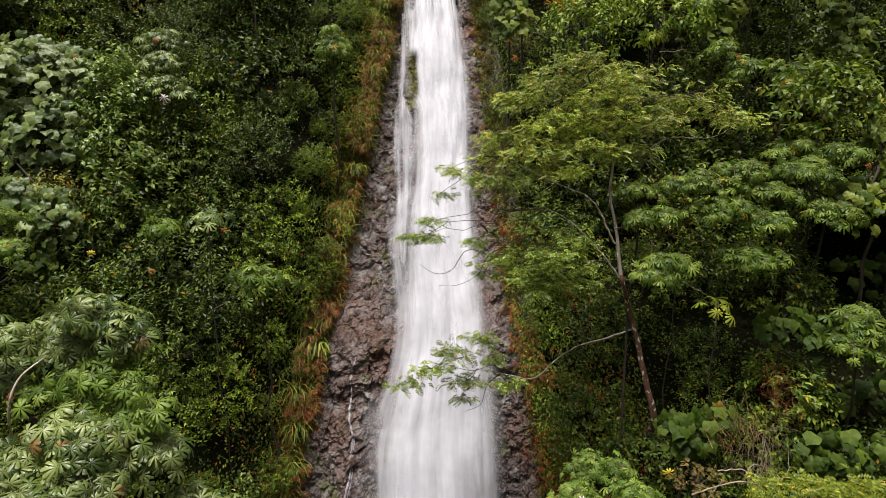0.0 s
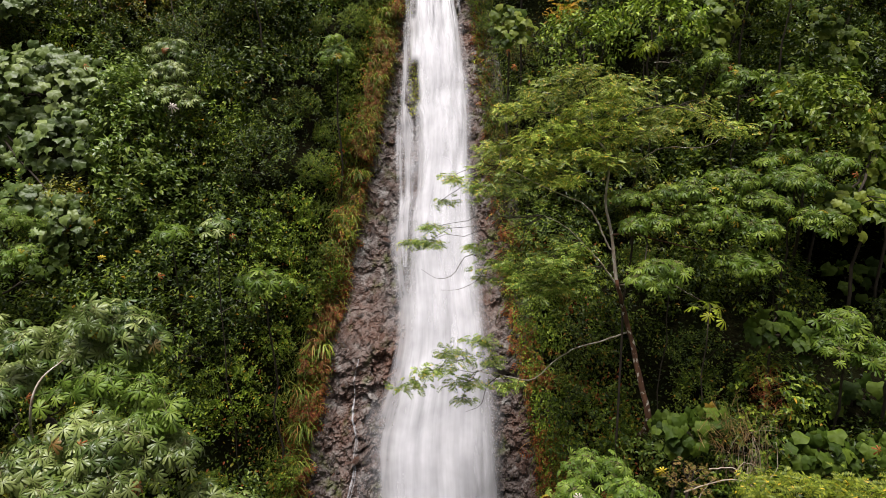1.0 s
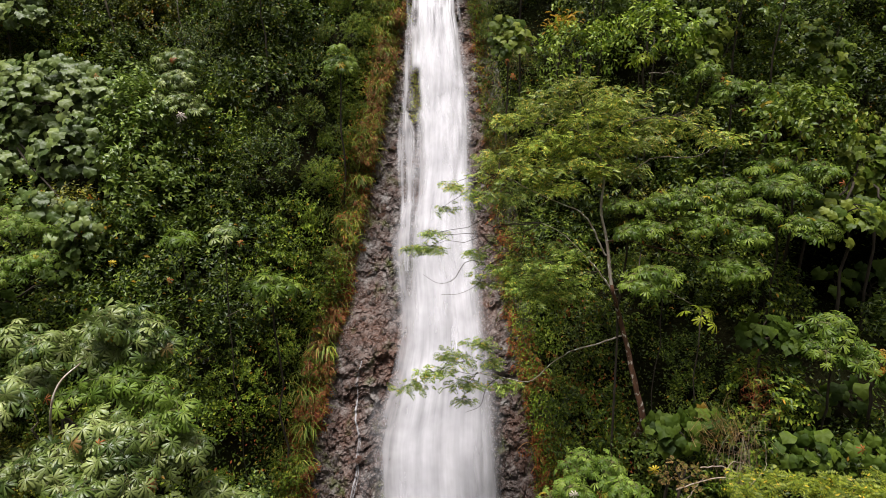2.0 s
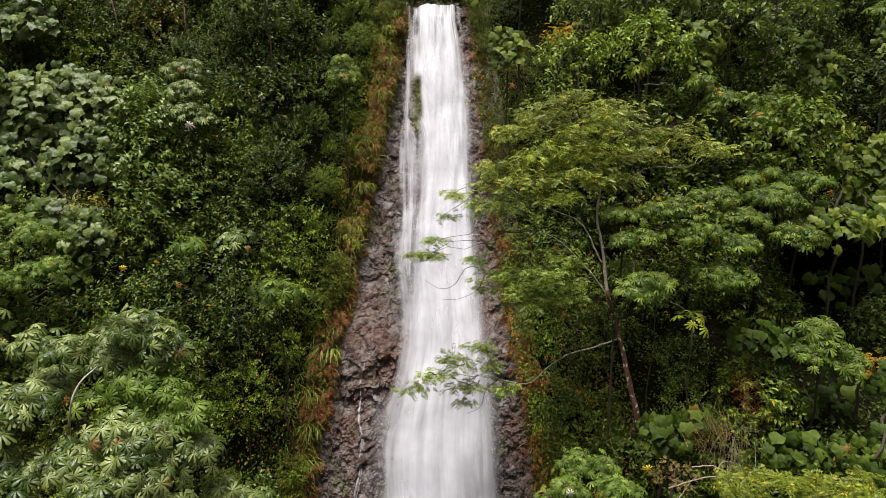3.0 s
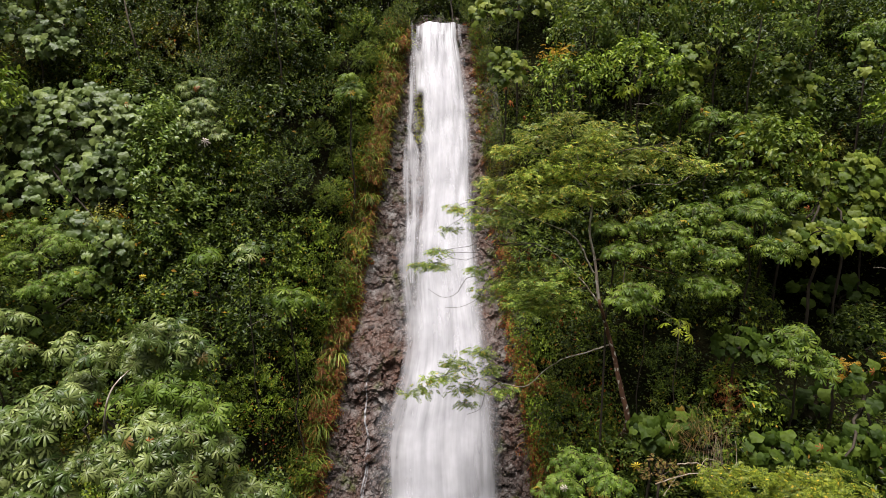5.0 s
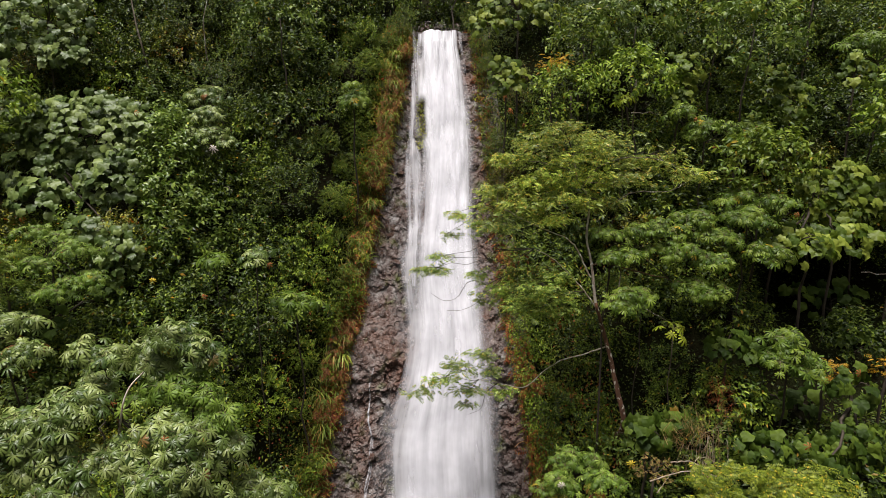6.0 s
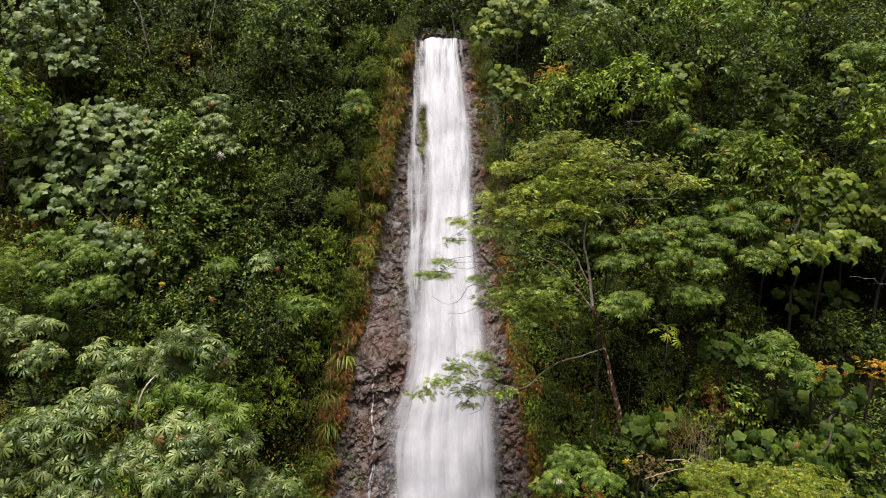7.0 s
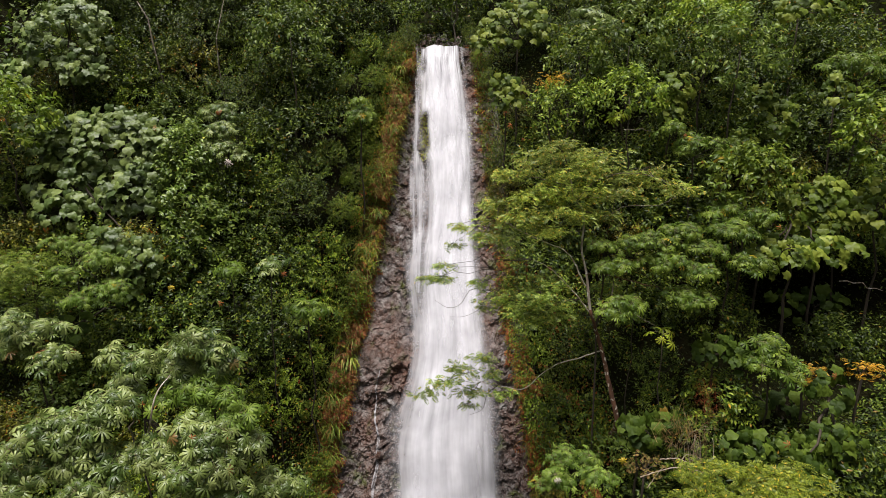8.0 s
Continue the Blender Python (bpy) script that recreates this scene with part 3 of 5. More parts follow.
# ---- plants ----
def root(x, y, z):
    """The point of the slope below and behind (x, y, z), where a plant that shows there is rooted."""
    g = z
    for _ in range(40):
        if float(slope_y(np.float64(x), np.float64(g))) <= y + 0.25 * (z - g) or g < 0.3:
            break
        g -= 0.4
    g = max(g, 0.05)
    return np.array((x, float(slope_y(np.float64(x), np.float64(g))), g))


def thing_at(name, place, label, category, group=""):
    ob = new(name)
    ob.location = place
    return tagged(ob, label, category, group)


def limb(name, points, r0, r1, material, parent, base, sides=7, rough=0.25):
    k = np.linspace(0, 1, len(points))
    return child(name, raw_mesh(name, *tube(np.asarray(points) - base, r0 + (r1 - r0) * k, sides, rough), material, True), parent)


def leaf_object(parent, base, kind, material, place, along, normal, size):
    me = leaf_meshes(kind, material)[int(rng.integers(5))]
    m = Matrix(turns(np.asarray(along)[None], np.asarray(normal)[None])[0].tolist()).to_4x4()
    m = Matrix.Translation(Vector((np.asarray(place) - base).tolist())) @ m @ Matrix.Scale(size, 4)
    return child("leaf", me, parent, "", m)


def crown_points(n, centre, half, out=0.3):
    """Points in the front and upper shell of an uneven ellipsoid, with the ways out of it."""
    pts, outs = [], []
    while len(pts) < n:
        d = unit(rng.normal(size=3))
        if -0.55 * d[1] + 0.5 * d[2] < -0.28:
            continue
        r = (1 - out * rng.random() ** 1.5) * (0.86 + 0.3 * float(value_noise(np.float64(d[0] * 2.2 + 9 + centre[0]), np.float64(d[2] * 2.2 + 5 + centre[2]), 3)))
        pts.append(np.asarray(centre) + d * r * np.asarray(half))
        outs.append(d)
    return np.array(pts), np.array(outs)


def heart_tree(lobes, size, material, label, bark=BARK_DARK, group="large-leaved trees"):
    """A tree whose big round leaves hang in overlapping tiers. lobes: (centre, half sizes, leaves) of each part of its crown."""
    centre, half = np.asarray(lobes[0][0], float), np.asarray(lobes[0][1], float)
    base = root(centre[0], centre[1] + half[1] * 0.5, centre[2] - half[2] * 0.6)
    tree = thing_at("large_leaved_tree", base, label, "tree", group)
    fork = centre + np.array((0, half[1] * 0.5, -half[2] * 0.35))
    limb("trunk", bend(base, fork, 0, 0.035, 8), 0.04 + 0.015 * half[2], 0.03, bark, tree, base)
    rest, count = [], 0
    for c, h, n in lobes:
        c = np.asarray(c, float)
        pts, outs = crown_points(n, c, h, 0.5)
        knot = c + np.array((0, h[1] * 0.5, 0))
        limb("branch", bend(fork, knot, 0.1, 0.1), 0.045, 0.025, bark, tree, base, 6)
        for k in range(min(9, max(3, n // 12))):
            limb("branch", bend(knot, pts[k] - outs[k] * 0.1, 0.12, 0.2), 0.025, 0.008, bark, tree, base, 5)
        for p, d in zip(pts, outs):
            along = d * np.array((0.7, 0.5, 0.1)) + np.array((0, -0.18, -1.0)) + rng.normal(size=3) * 0.30
            normal = np.array((0, -0.95, 0.50)) + d * np.array((0.5, 0.3, 0.35)) + rng.normal(size=3) * 0.34
            s = size * rng.uniform(0.62, 1.18)
            count += 1
            if count <= 300:
                leaf_object(tree, base, "heart", material, p, along, normal, s)
            else:
                rest.append(strew(heart_leaf(count % 5), (p - base)[None], turns(along[None], normal[None]), s))
    if rest:
        tagged(child("foliage", raw_mesh("foliage", *join(rest), material, True), tree), kind="stuff")
    return tree


def palmate_tree(lobes, per, size, material, label, bark=BARK_DARK, group="palmate-leaved trees", fork=None):
    """A slim tree with whorls of big many-fingered leaves at the branch ends. lobes: (centre, half sizes, whorls) of each part of its crown."""
    centre, half = np.asarray(lobes[0][0], float), np.asarray(lobes[0][1], float)
    single = lobes[0][2] == 1
    base = root(centre[0], centre[1] + half[1] * 0.4, centre[2] - half[2])
    if fork is None:
        fork = centre + np.array((0, half[1] * 0.3, -half[2] * 0.8))
    fork = np.asarray(fork, float)
    if single:
        base = root(centre[0], centre[1] + 0.2, centre[2] - 0.4)
    tree = thing_at("palmate_leaved_tree", base, label, "tree", group)
    limb("trunk", bend(base, fork, 0, 0.05, 8), 0.016 if single else 0.034, 0.015 if single else 0.026, bark, tree, base)
    rest, stalks, count = [], [], 0
    for c, h, n in lobes:
        c = np.asarray(c, float)
        if n == 1:
            pts, outs = c[None], np.array([(0, 0, 1.0)])
        else:
            pts, outs = crown_points(n, c, h, 0.8)
        if single:
            knot = fork
        else:
            knot = c + np.array((0, h[1] * 0.4, -0.5 * h[2] - 0.15))
            limb("branch", bend(fork, knot, -0.05, 0.14), 0.020, 0.012, bark, tree, base, 6)
        for p, d in zip(pts, outs):
            branch = limb("branch", bend(knot, p - np.array((0, 0, 0.05)), -0.08, 0.12), 0.012, 0.008, bark, tree, base, 5)
            axis = unit(np.array((0, -0.42, 1.0)) + d * np.array((0.45, 0.45, 0.1)) + rng.normal(size=3) * 0.16)
            side = unit(np.cross(axis, np.array((0.3, 1.0, 0.2))))
            other = np.cross(axis, side)
            turn = rng.uniform(0, 6.28)
            for j in range(per):
                ang, level = turn + j * 2.4, (j + 0.5) / per
                out = side * math.cos(ang) + other * math.sin(ang)
                reach = size * (0.25 + 0.95 * level) * rng.uniform(0.75, 1.25)
                q = p + out * reach + axis * size * (0.2 - 0.3 * level + rng.normal() * 0.1)
                along = out + axis * (-0.05 - 0.45 * level) + rng.normal(size=3) * 0.28
                normal = axis + out * 0.4 * level + rng.normal(size=3) * 0.36
                s = size * rng.uniform(0.72, 1.15)
                stalks.append(tube(np.array((p, (p + q) / 2 + axis * 0.04, q)) - base, (0.007, 0.006, 0.004), 3))
                count += 1
                if count <= 170:
                    leaf_object(branch, base, "palm", material, q, along, normal, s)
                else:
                    rest.append(strew(palmate_leaf(count % 5), (q - base)[None], turns(along[None], normal[None]), s))
    tagged(child("leaf_stalk", raw_mesh("leaf_stalk", *join(stalks), PETIOLE, True), tree), kind="stuff")
    if rest:
        tagged(child("foliage", raw_mesh("foliage", *join(rest), material, True), tree), kind="stuff")
    return tree


def sprays(points, shape, per, size, flat=0.25, rise=0.1, face=0.4):
    """Flat sprays of feathery leaves round the points, as one pair of arrays."""
    n = len(points) * per
    ang = rng.uniform(0, 2 * math.pi, n)
    out = np.stack((np.cos(ang), np.sin(ang), rng.normal(size=n) * flat + rise), -1)
    p = np.repeat(points, per, 0) + out * (rng.random((n, 1)) * size * 0.9) * np.array((1, 1, 0.6)) + rng.normal(size=(n, 3)) * np.array((0.1, 0.1, 0.04))
    nrm = np.array((0, -face, 1.0)) + rng.normal(size=(n, 3)) * 0.42
    return strew(shape, p, turns(out, nrm), size * rng.uniform(0.7, 1.2, n))


def sprigs(points, outs, shape, per, length, size, droop=0.0):
    """Leafy shoots that grow out of the points, as one pair of arrays."""
    axis = unit(outs + np.array((0, -0.1, 0.35 - droop)) + rng.normal(size=outs.shape) * 0.35)
    t = np.tile((np.arange(per) + 0.5) / per, len(points))
    ax = np.repeat(axis, per, 0)
    p = np.repeat(points, per, 0) + ax * (t * length)[:, None]
    spin = t * per * 2.4 + rng.random(len(t))
    s = unit(np.cross(ax, np.array((0.2, 0.3, 1.0))))
    side = s * np.cos(spin)[:, None] + np.cross(ax, s) * np.sin(spin)[:, None]
    along = side + ax * 0.55 + np.array((0, 0, -0.15))
    nrm = np.array((0, -0.45, 1.0)) + ax * 0.3 + rng.normal(size=ax.shape) * 0.5
    return strew(shape, p, turns(along, nrm), size * rng.uniform(0.7, 1.25, len(t)))


def shrub(material, radius, n_sprigs, per, leaf, shape, label, squash=0.85, droop=0.0, name="shrub"):
    """One shrub at the origin, its back in the slope (+y), of leafy shoots round a few stems."""
    ob = tagged(new(name), label, "shrub", "small-leaved shrubs of the slope")
    half = np.array((radius, radius * 0.8, radius * squash))
    centre = np.array((0, -0.1, radius * 0.25))
    pts, outs = crown_points(n_sprigs, centre, half, 0.5)
    for k in range(3):
        child("stem", raw_mesh("stem", *tube(bend((0, 0.5, -0.3), pts[k] * 0.9, 0.1, 0.25, 5), np.linspace(0.03, 0.008, 5), 5), BARK_DARK), ob)
    child("crown", raw_mesh("crown", *sprigs(pts, outs, shape, per, radius * 0.35, leaf, droop), material), ob)
    return ob

# ---- the trees and large plants ----
heart_tree([((-16.51, 19.00, 20.90), (1.38, 0.80, 1.32), 120), ((-14.41, 19.20, 20.63), (2.68, 1.20, 1.55), 429), ((-12.20, 18.90, 20.77), (0.89, 0.53, 0.95), 69), ((-12.81, 18.50, 18.60), (1.50, 0.90, 1.45), 169), ((-15.73, 18.80, 18.95), (1.69, 1.01, 1.05), 129), ((-12.26, 17.70, 16.09), (0.92, 0.55, 1.10), 61), ((-11.76, 17.00, 15.94), (0.77, 0.46, 0.96), 40), ((-13.09, 17.20, 16.76), (0.78, 0.47, 0.58), 30), ((-15.24, 18.00, 17.92), (1.18, 0.71, 0.77), 60)], 0.43, LEAF_HEART, "broad tree with pale green heart-shaped leaves hanging in tiers")
heart_tree([((-12.08, 17.30, 14.51), (0.78, 0.47, 0.43), 20), ((-13.81, 16.20, 13.56), (0.92, 0.55, 0.65), 17)], 0.42, LEAF_HEART_SHADED, "low large-leaved tree in the shade of a bigger one")
heart_tree([((-16.9, 20.2, 25.6), (2.1, 1.0, 1.6), 237), ((-15.9, 20.0, 24.0), (1.0, 0.7, 0.7), 62), ((-18.7, 20.0, 23.9), (1.0, 0.7, 0.8), 37)], 0.42, LEAF_HEART, "pale green large-leaved tree high on the slope")
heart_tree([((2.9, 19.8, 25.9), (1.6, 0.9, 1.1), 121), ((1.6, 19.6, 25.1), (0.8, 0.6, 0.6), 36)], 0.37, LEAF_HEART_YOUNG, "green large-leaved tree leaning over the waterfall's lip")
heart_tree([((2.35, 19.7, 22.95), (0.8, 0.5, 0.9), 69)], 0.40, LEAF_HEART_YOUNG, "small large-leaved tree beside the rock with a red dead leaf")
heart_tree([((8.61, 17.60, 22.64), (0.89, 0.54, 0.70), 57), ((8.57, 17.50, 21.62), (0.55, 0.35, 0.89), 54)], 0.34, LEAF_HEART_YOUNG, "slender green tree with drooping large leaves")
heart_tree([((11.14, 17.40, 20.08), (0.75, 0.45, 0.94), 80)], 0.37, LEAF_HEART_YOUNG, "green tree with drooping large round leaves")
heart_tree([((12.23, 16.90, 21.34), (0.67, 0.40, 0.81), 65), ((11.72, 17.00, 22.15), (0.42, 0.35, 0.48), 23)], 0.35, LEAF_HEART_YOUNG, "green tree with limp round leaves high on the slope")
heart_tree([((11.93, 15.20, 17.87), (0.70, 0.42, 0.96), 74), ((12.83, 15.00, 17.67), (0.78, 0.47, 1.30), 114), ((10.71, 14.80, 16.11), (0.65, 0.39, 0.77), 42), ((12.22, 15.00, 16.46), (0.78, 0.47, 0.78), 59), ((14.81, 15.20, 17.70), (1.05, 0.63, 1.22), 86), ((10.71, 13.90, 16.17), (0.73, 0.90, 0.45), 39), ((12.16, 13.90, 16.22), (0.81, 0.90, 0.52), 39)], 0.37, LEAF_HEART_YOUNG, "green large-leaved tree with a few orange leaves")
heart_tree([((8.55, 14.10, 13.06), (0.74, 0.44, 0.56), 45), ((9.25, 13.90, 12.77), (0.49, 0.35, 0.45), 27)], 0.35, LEAF_HEART_SHADED, "low large-leaved tree with bright round leaves")
heart_tree([((14.39, 17.90, 14.07), (0.92, 0.55, 1.01), 30), ((13.28, 18.20, 14.25), (0.75, 0.45, 0.65), 12), ((14.51, 17.00, 12.70), (0.70, 0.42, 0.70), 16)], 0.50, LEAF_HEART_SHADED, "shaded tree with limp hanging large leaves")
heart_tree([((10.87, 14.40, 11.10), (0.92, 0.55, 0.63), 22), ((9.40, 14.60, 11.63), (0.42, 0.35, 0.34), 6)], 0.42, LEAF_HEART_SHADED, "shaded low tree with round leaves in the gloom")
heart_tree([((9.03, 13.00, 10.33), (0.73, 0.44, 0.49), 57)], 0.39, LEAF_HEART_SHADED, "low bushy tree with broad round leaves")
heart_tree([((10.27, 12.80, 10.33), (0.75, 0.45, 0.48), 34)], 0.40, LEAF_HEART_SHADED, "bushy tree with broad limp leaves")
heart_tree([((11.48, 12.90, 11.96), (0.61, 0.36, 0.76), 33), ((11.32, 12.40, 10.62), (0.66, 0.40, 0.81), 37), ((10.15, 11.90, 10.08), (0.57, 0.35, 0.50), 18)], 0.39, LEAF_HEART_SHADED, "green tree with broad round leaves and yellow ones")
heart_tree([((6.01, 13.90, 10.51), (0.81, 0.49, 0.52), 57), ((6.78, 14.00, 10.88), (0.49, 0.35, 0.36), 20)], 0.39, LEAF_HEART_SHADED, "dark large-leaved bush beside dry brush")
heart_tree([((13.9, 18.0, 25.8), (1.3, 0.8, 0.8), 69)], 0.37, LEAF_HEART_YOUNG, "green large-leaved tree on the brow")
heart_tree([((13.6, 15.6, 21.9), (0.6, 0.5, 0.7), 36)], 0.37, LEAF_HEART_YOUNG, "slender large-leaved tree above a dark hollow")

silvery = palmate_tree([((-9.13, 11.60, 13.28), (0.64, 0.38, 0.33), 7), ((-7.28, 11.70, 13.66), (0.98, 0.59, 0.34), 13), ((-6.72, 12.00, 12.97), (0.54, 0.35, 0.34), 6), ((-7.95, 11.90, 12.92), (0.71, 0.43, 0.28), 7), ((-9.71, 12.20, 12.28), (0.70, 0.42, 0.26), 6), ((-7.71, 9.90, 11.21), (0.49, 0.35, 0.37), 7), ((-6.52, 10.20, 11.72), (0.75, 0.45, 0.33), 11), ((-5.89, 11.40, 10.82), (0.63, 0.38, 0.41), 10), ((-6.44, 9.80, 10.84), (0.80, 0.48, 0.36), 11), ((-5.07, 11.80, 9.72), (0.51, 0.35, 0.20), 5), ((-6.2, 10.0, 9.9), (1.2, 0.8, 0.5), 10)],
             10, 0.39, LEAF_PALM, "silvery tree with whorls of many-fingered leaves", BARK_DARK, fork=(-9.39, 12.90, 11.18))
palmate_tree([((-8.80, 9.80, 12.26), (0.80, 0.48, 0.41), 11), ((-9.48, 9.90, 11.84), (0.55, 0.35, 0.37), 6), ((-8.88, 9.50, 11.20), (0.71, 0.42, 0.47), 11), ((-9.7, 9.4, 11.9), (0.9, 0.6, 0.45), 10), ((-10.5, 9.3, 11.1), (0.9, 0.6, 0.6), 11), ((-8.6, 9.2, 10.5), (0.8, 0.6, 0.4), 7)],
             10, 0.39, LEAF_PALM, "silvery many-fingered tree on the lower slope")
palmate_tree([((-6.81, 11.60, 12.28), (0.81, 0.48, 0.50), 15), ((-6.10, 11.40, 11.58), (0.52, 0.35, 0.36), 8), ((-7.88, 11.90, 12.21), (0.51, 0.35, 0.31), 5)], 9, 0.38, LEAF_PALM_BRIGHT, "green many-fingered tree behind a silvery one")
palmate_tree([((-13.9, 14.2, 13.7), (1.2, 0.8, 0.55), 12), ((-12.9, 14.0, 12.9), (0.9, 0.6, 0.45), 8), ((-14.6, 14.2, 12.9), (0.8, 0.6, 0.5), 6)], 10, 0.40, LEAF_PALM, "silvery many-fingered tree with a red dead leaf")
palmate_tree([((-9.52, 19.40, 22.17), (0.82, 0.49, 0.30), 9), ((-9.43, 19.20, 21.38), (0.99, 0.59, 0.34), 12), ((-9.49, 19.00, 20.58), (0.85, 0.51, 0.34), 9), ((-8.67, 18.80, 20.18), (0.34, 0.35, 0.17), 3)], 9, 0.33, LEAF_PALM, "green tree with tiers of many-fingered leaves")
palmate_tree([((-13.53, 15.70, 16.46), (0.90, 0.54, 0.27), 10), ((-12.35, 15.50, 15.95), (0.89, 0.53, 0.27), 11), ((-13.38, 15.30, 15.46), (0.81, 0.49, 0.30), 10), ((-11.97, 15.30, 15.04), (0.81, 0.49, 0.30), 10), ((-12.74, 15.10, 14.59), (0.80, 0.48, 0.26), 9)],
             9, 0.27, LEAF_PALM_BRIGHT, "fresh green tree with small many-fingered leaves")
palmate_tree([((-6.2, 14.9, 15.85), (0.3, 0.3, 0.2), 1)], 16, 0.42, LEAF_PALM, "slim pole tree with one umbrella of many-fingered leaves")
palmate_tree([((-8.0, 16.0, 15.65), (0.3, 0.3, 0.2), 1)], 14, 0.5, LEAF_PALM_GREEN, "slim pole tree with one yellowing umbrella of leaves")
palmate_tree([((-5.15, 15.8, 14.2), (0.6, 0.5, 0.4), 6)], 8, 0.42, LEAF_PALM_GREEN, "young many-fingered tree among the shrubs")
palmate_tree([((-3.9, 20.0, 22.3), (0.6, 0.4, 0.4), 6)], 8, 0.42, LEAF_PALM_GREEN, "young many-fingered tree near the rock")
palmate_tree([((5.95, 19.8, 26.1), (1.1, 0.7, 0.45), 10)], 9, 0.44, LEAF_PALM, "many-fingered tree on the brow of the slope")
palmate_tree([((8.95, 16.5, 20.15), (1.1, 0.7, 0.4), 10), ((8.3, 16.6, 20.7), (0.5, 0.4, 0.3), 4)], 9, 0.33, LEAF_PALM_GREEN, "many-fingered tree behind the feathery tree")
palmate_tree([((10.04, 13.50, 13.24), (0.66, 0.40, 0.44), 9), ((9.53, 13.30, 12.65), (0.59, 0.36, 0.31), 6), ((10.54, 13.30, 12.57), (0.47, 0.35, 0.28), 5)], 10, 0.34, LEAF_PALM_GREEN, "small-leaved many-fingered tree among round leaves")
palmate_tree([((4.91, 14.00, 16.42), (0.65, 0.39, 0.21), 11), ((6.22, 13.80, 16.60), (0.90, 0.54, 0.21), 18), ((7.43, 14.00, 16.97), (0.75, 0.45, 0.20), 14), ((5.01, 13.80, 15.80), (0.74, 0.44, 0.18), 11), ((6.69, 13.60, 16.00), (0.92, 0.55, 0.21), 18), ((8.15, 13.80, 16.38), (0.64, 0.39, 0.21), 11), ((7.76, 13.50, 15.69), (0.63, 0.38, 0.17), 11), ((5.14, 13.00, 14.62), (0.67, 0.40, 0.26), 14), ((7.39, 13.50, 14.82), (0.79, 0.47, 0.28), 15)],
             9, 0.28, LEAF_PALM_GREEN, "spreading many-fingered tree with flat tiers of leaves")
palmate_tree([((9.29, 14.40, 17.02), (0.75, 0.45, 0.23), 14), ((10.25, 14.60, 17.46), (0.68, 0.41, 0.24), 11), ((9.47, 14.00, 15.96), (0.73, 0.44, 0.29), 14), ((9.28, 15.00, 17.67), (0.52, 0.35, 0.21), 7)], 9, 0.30, LEAF_PALM_GREEN, "many-fingered tree under large-leaved branches")
palmate_tree([((3.66, 13.20, 9.80), (0.96, 0.58, 0.46), 19), ((3.15, 13.00, 9.34), (0.69, 0.41, 0.31), 10), ((4.24, 12.80, 9.42), (0.60, 0.36, 0.30), 9)], 9, 0.25, LEAF_PALM_BRIGHT, "bright green many-fingered bush beside the rock")
palmate_tree([((14.7, 16.0, 22.9), (1.2, 0.8, 0.6), 12)], 9, 0.40, LEAF_PALM_GREEN, "yellow-green many-fingered tree high on the slope")
palmate_tree([((6.66, 13.70, 13.64), (0.3, 0.3, 0.2), 1)], 7, 0.42, LEAF_YOUNG, "slim young tree with one whorl of yellow-green leaves")
palmate_tree([((6.19, 17.00, 21.34), (0.3, 0.3, 0.2), 1)], 7, 0.42, LEAF_YOUNG, "slim young tree with one whorl of yellow-green leaves")
palmate_tree([((6.03, 14.60, 14.17), (0.3, 0.3, 0.2), 1)], 6, 0.36, LEAF_PALM_GREEN, "slim sapling in the shade of the feathery tree")

# a pale bare limb shows through the silvery crown
limb_line = [(-8.14, 10.70, 11.43), (-7.81, 10.20, 11.93), (-7.69, 10.10, 12.40), (-7.64, 10.30, 12.72), (-7.66, 10.90, 12.91)]
silvery_base = np.array(silvery.location)
child("limb", raw_mesh("limb", *tube(flowing(limb_line, 16) - silvery_base, np.linspace(0.026, 0.014, 16), 7, 0.3), BARK_WHITE, True), silvery, "pale lichened limb")


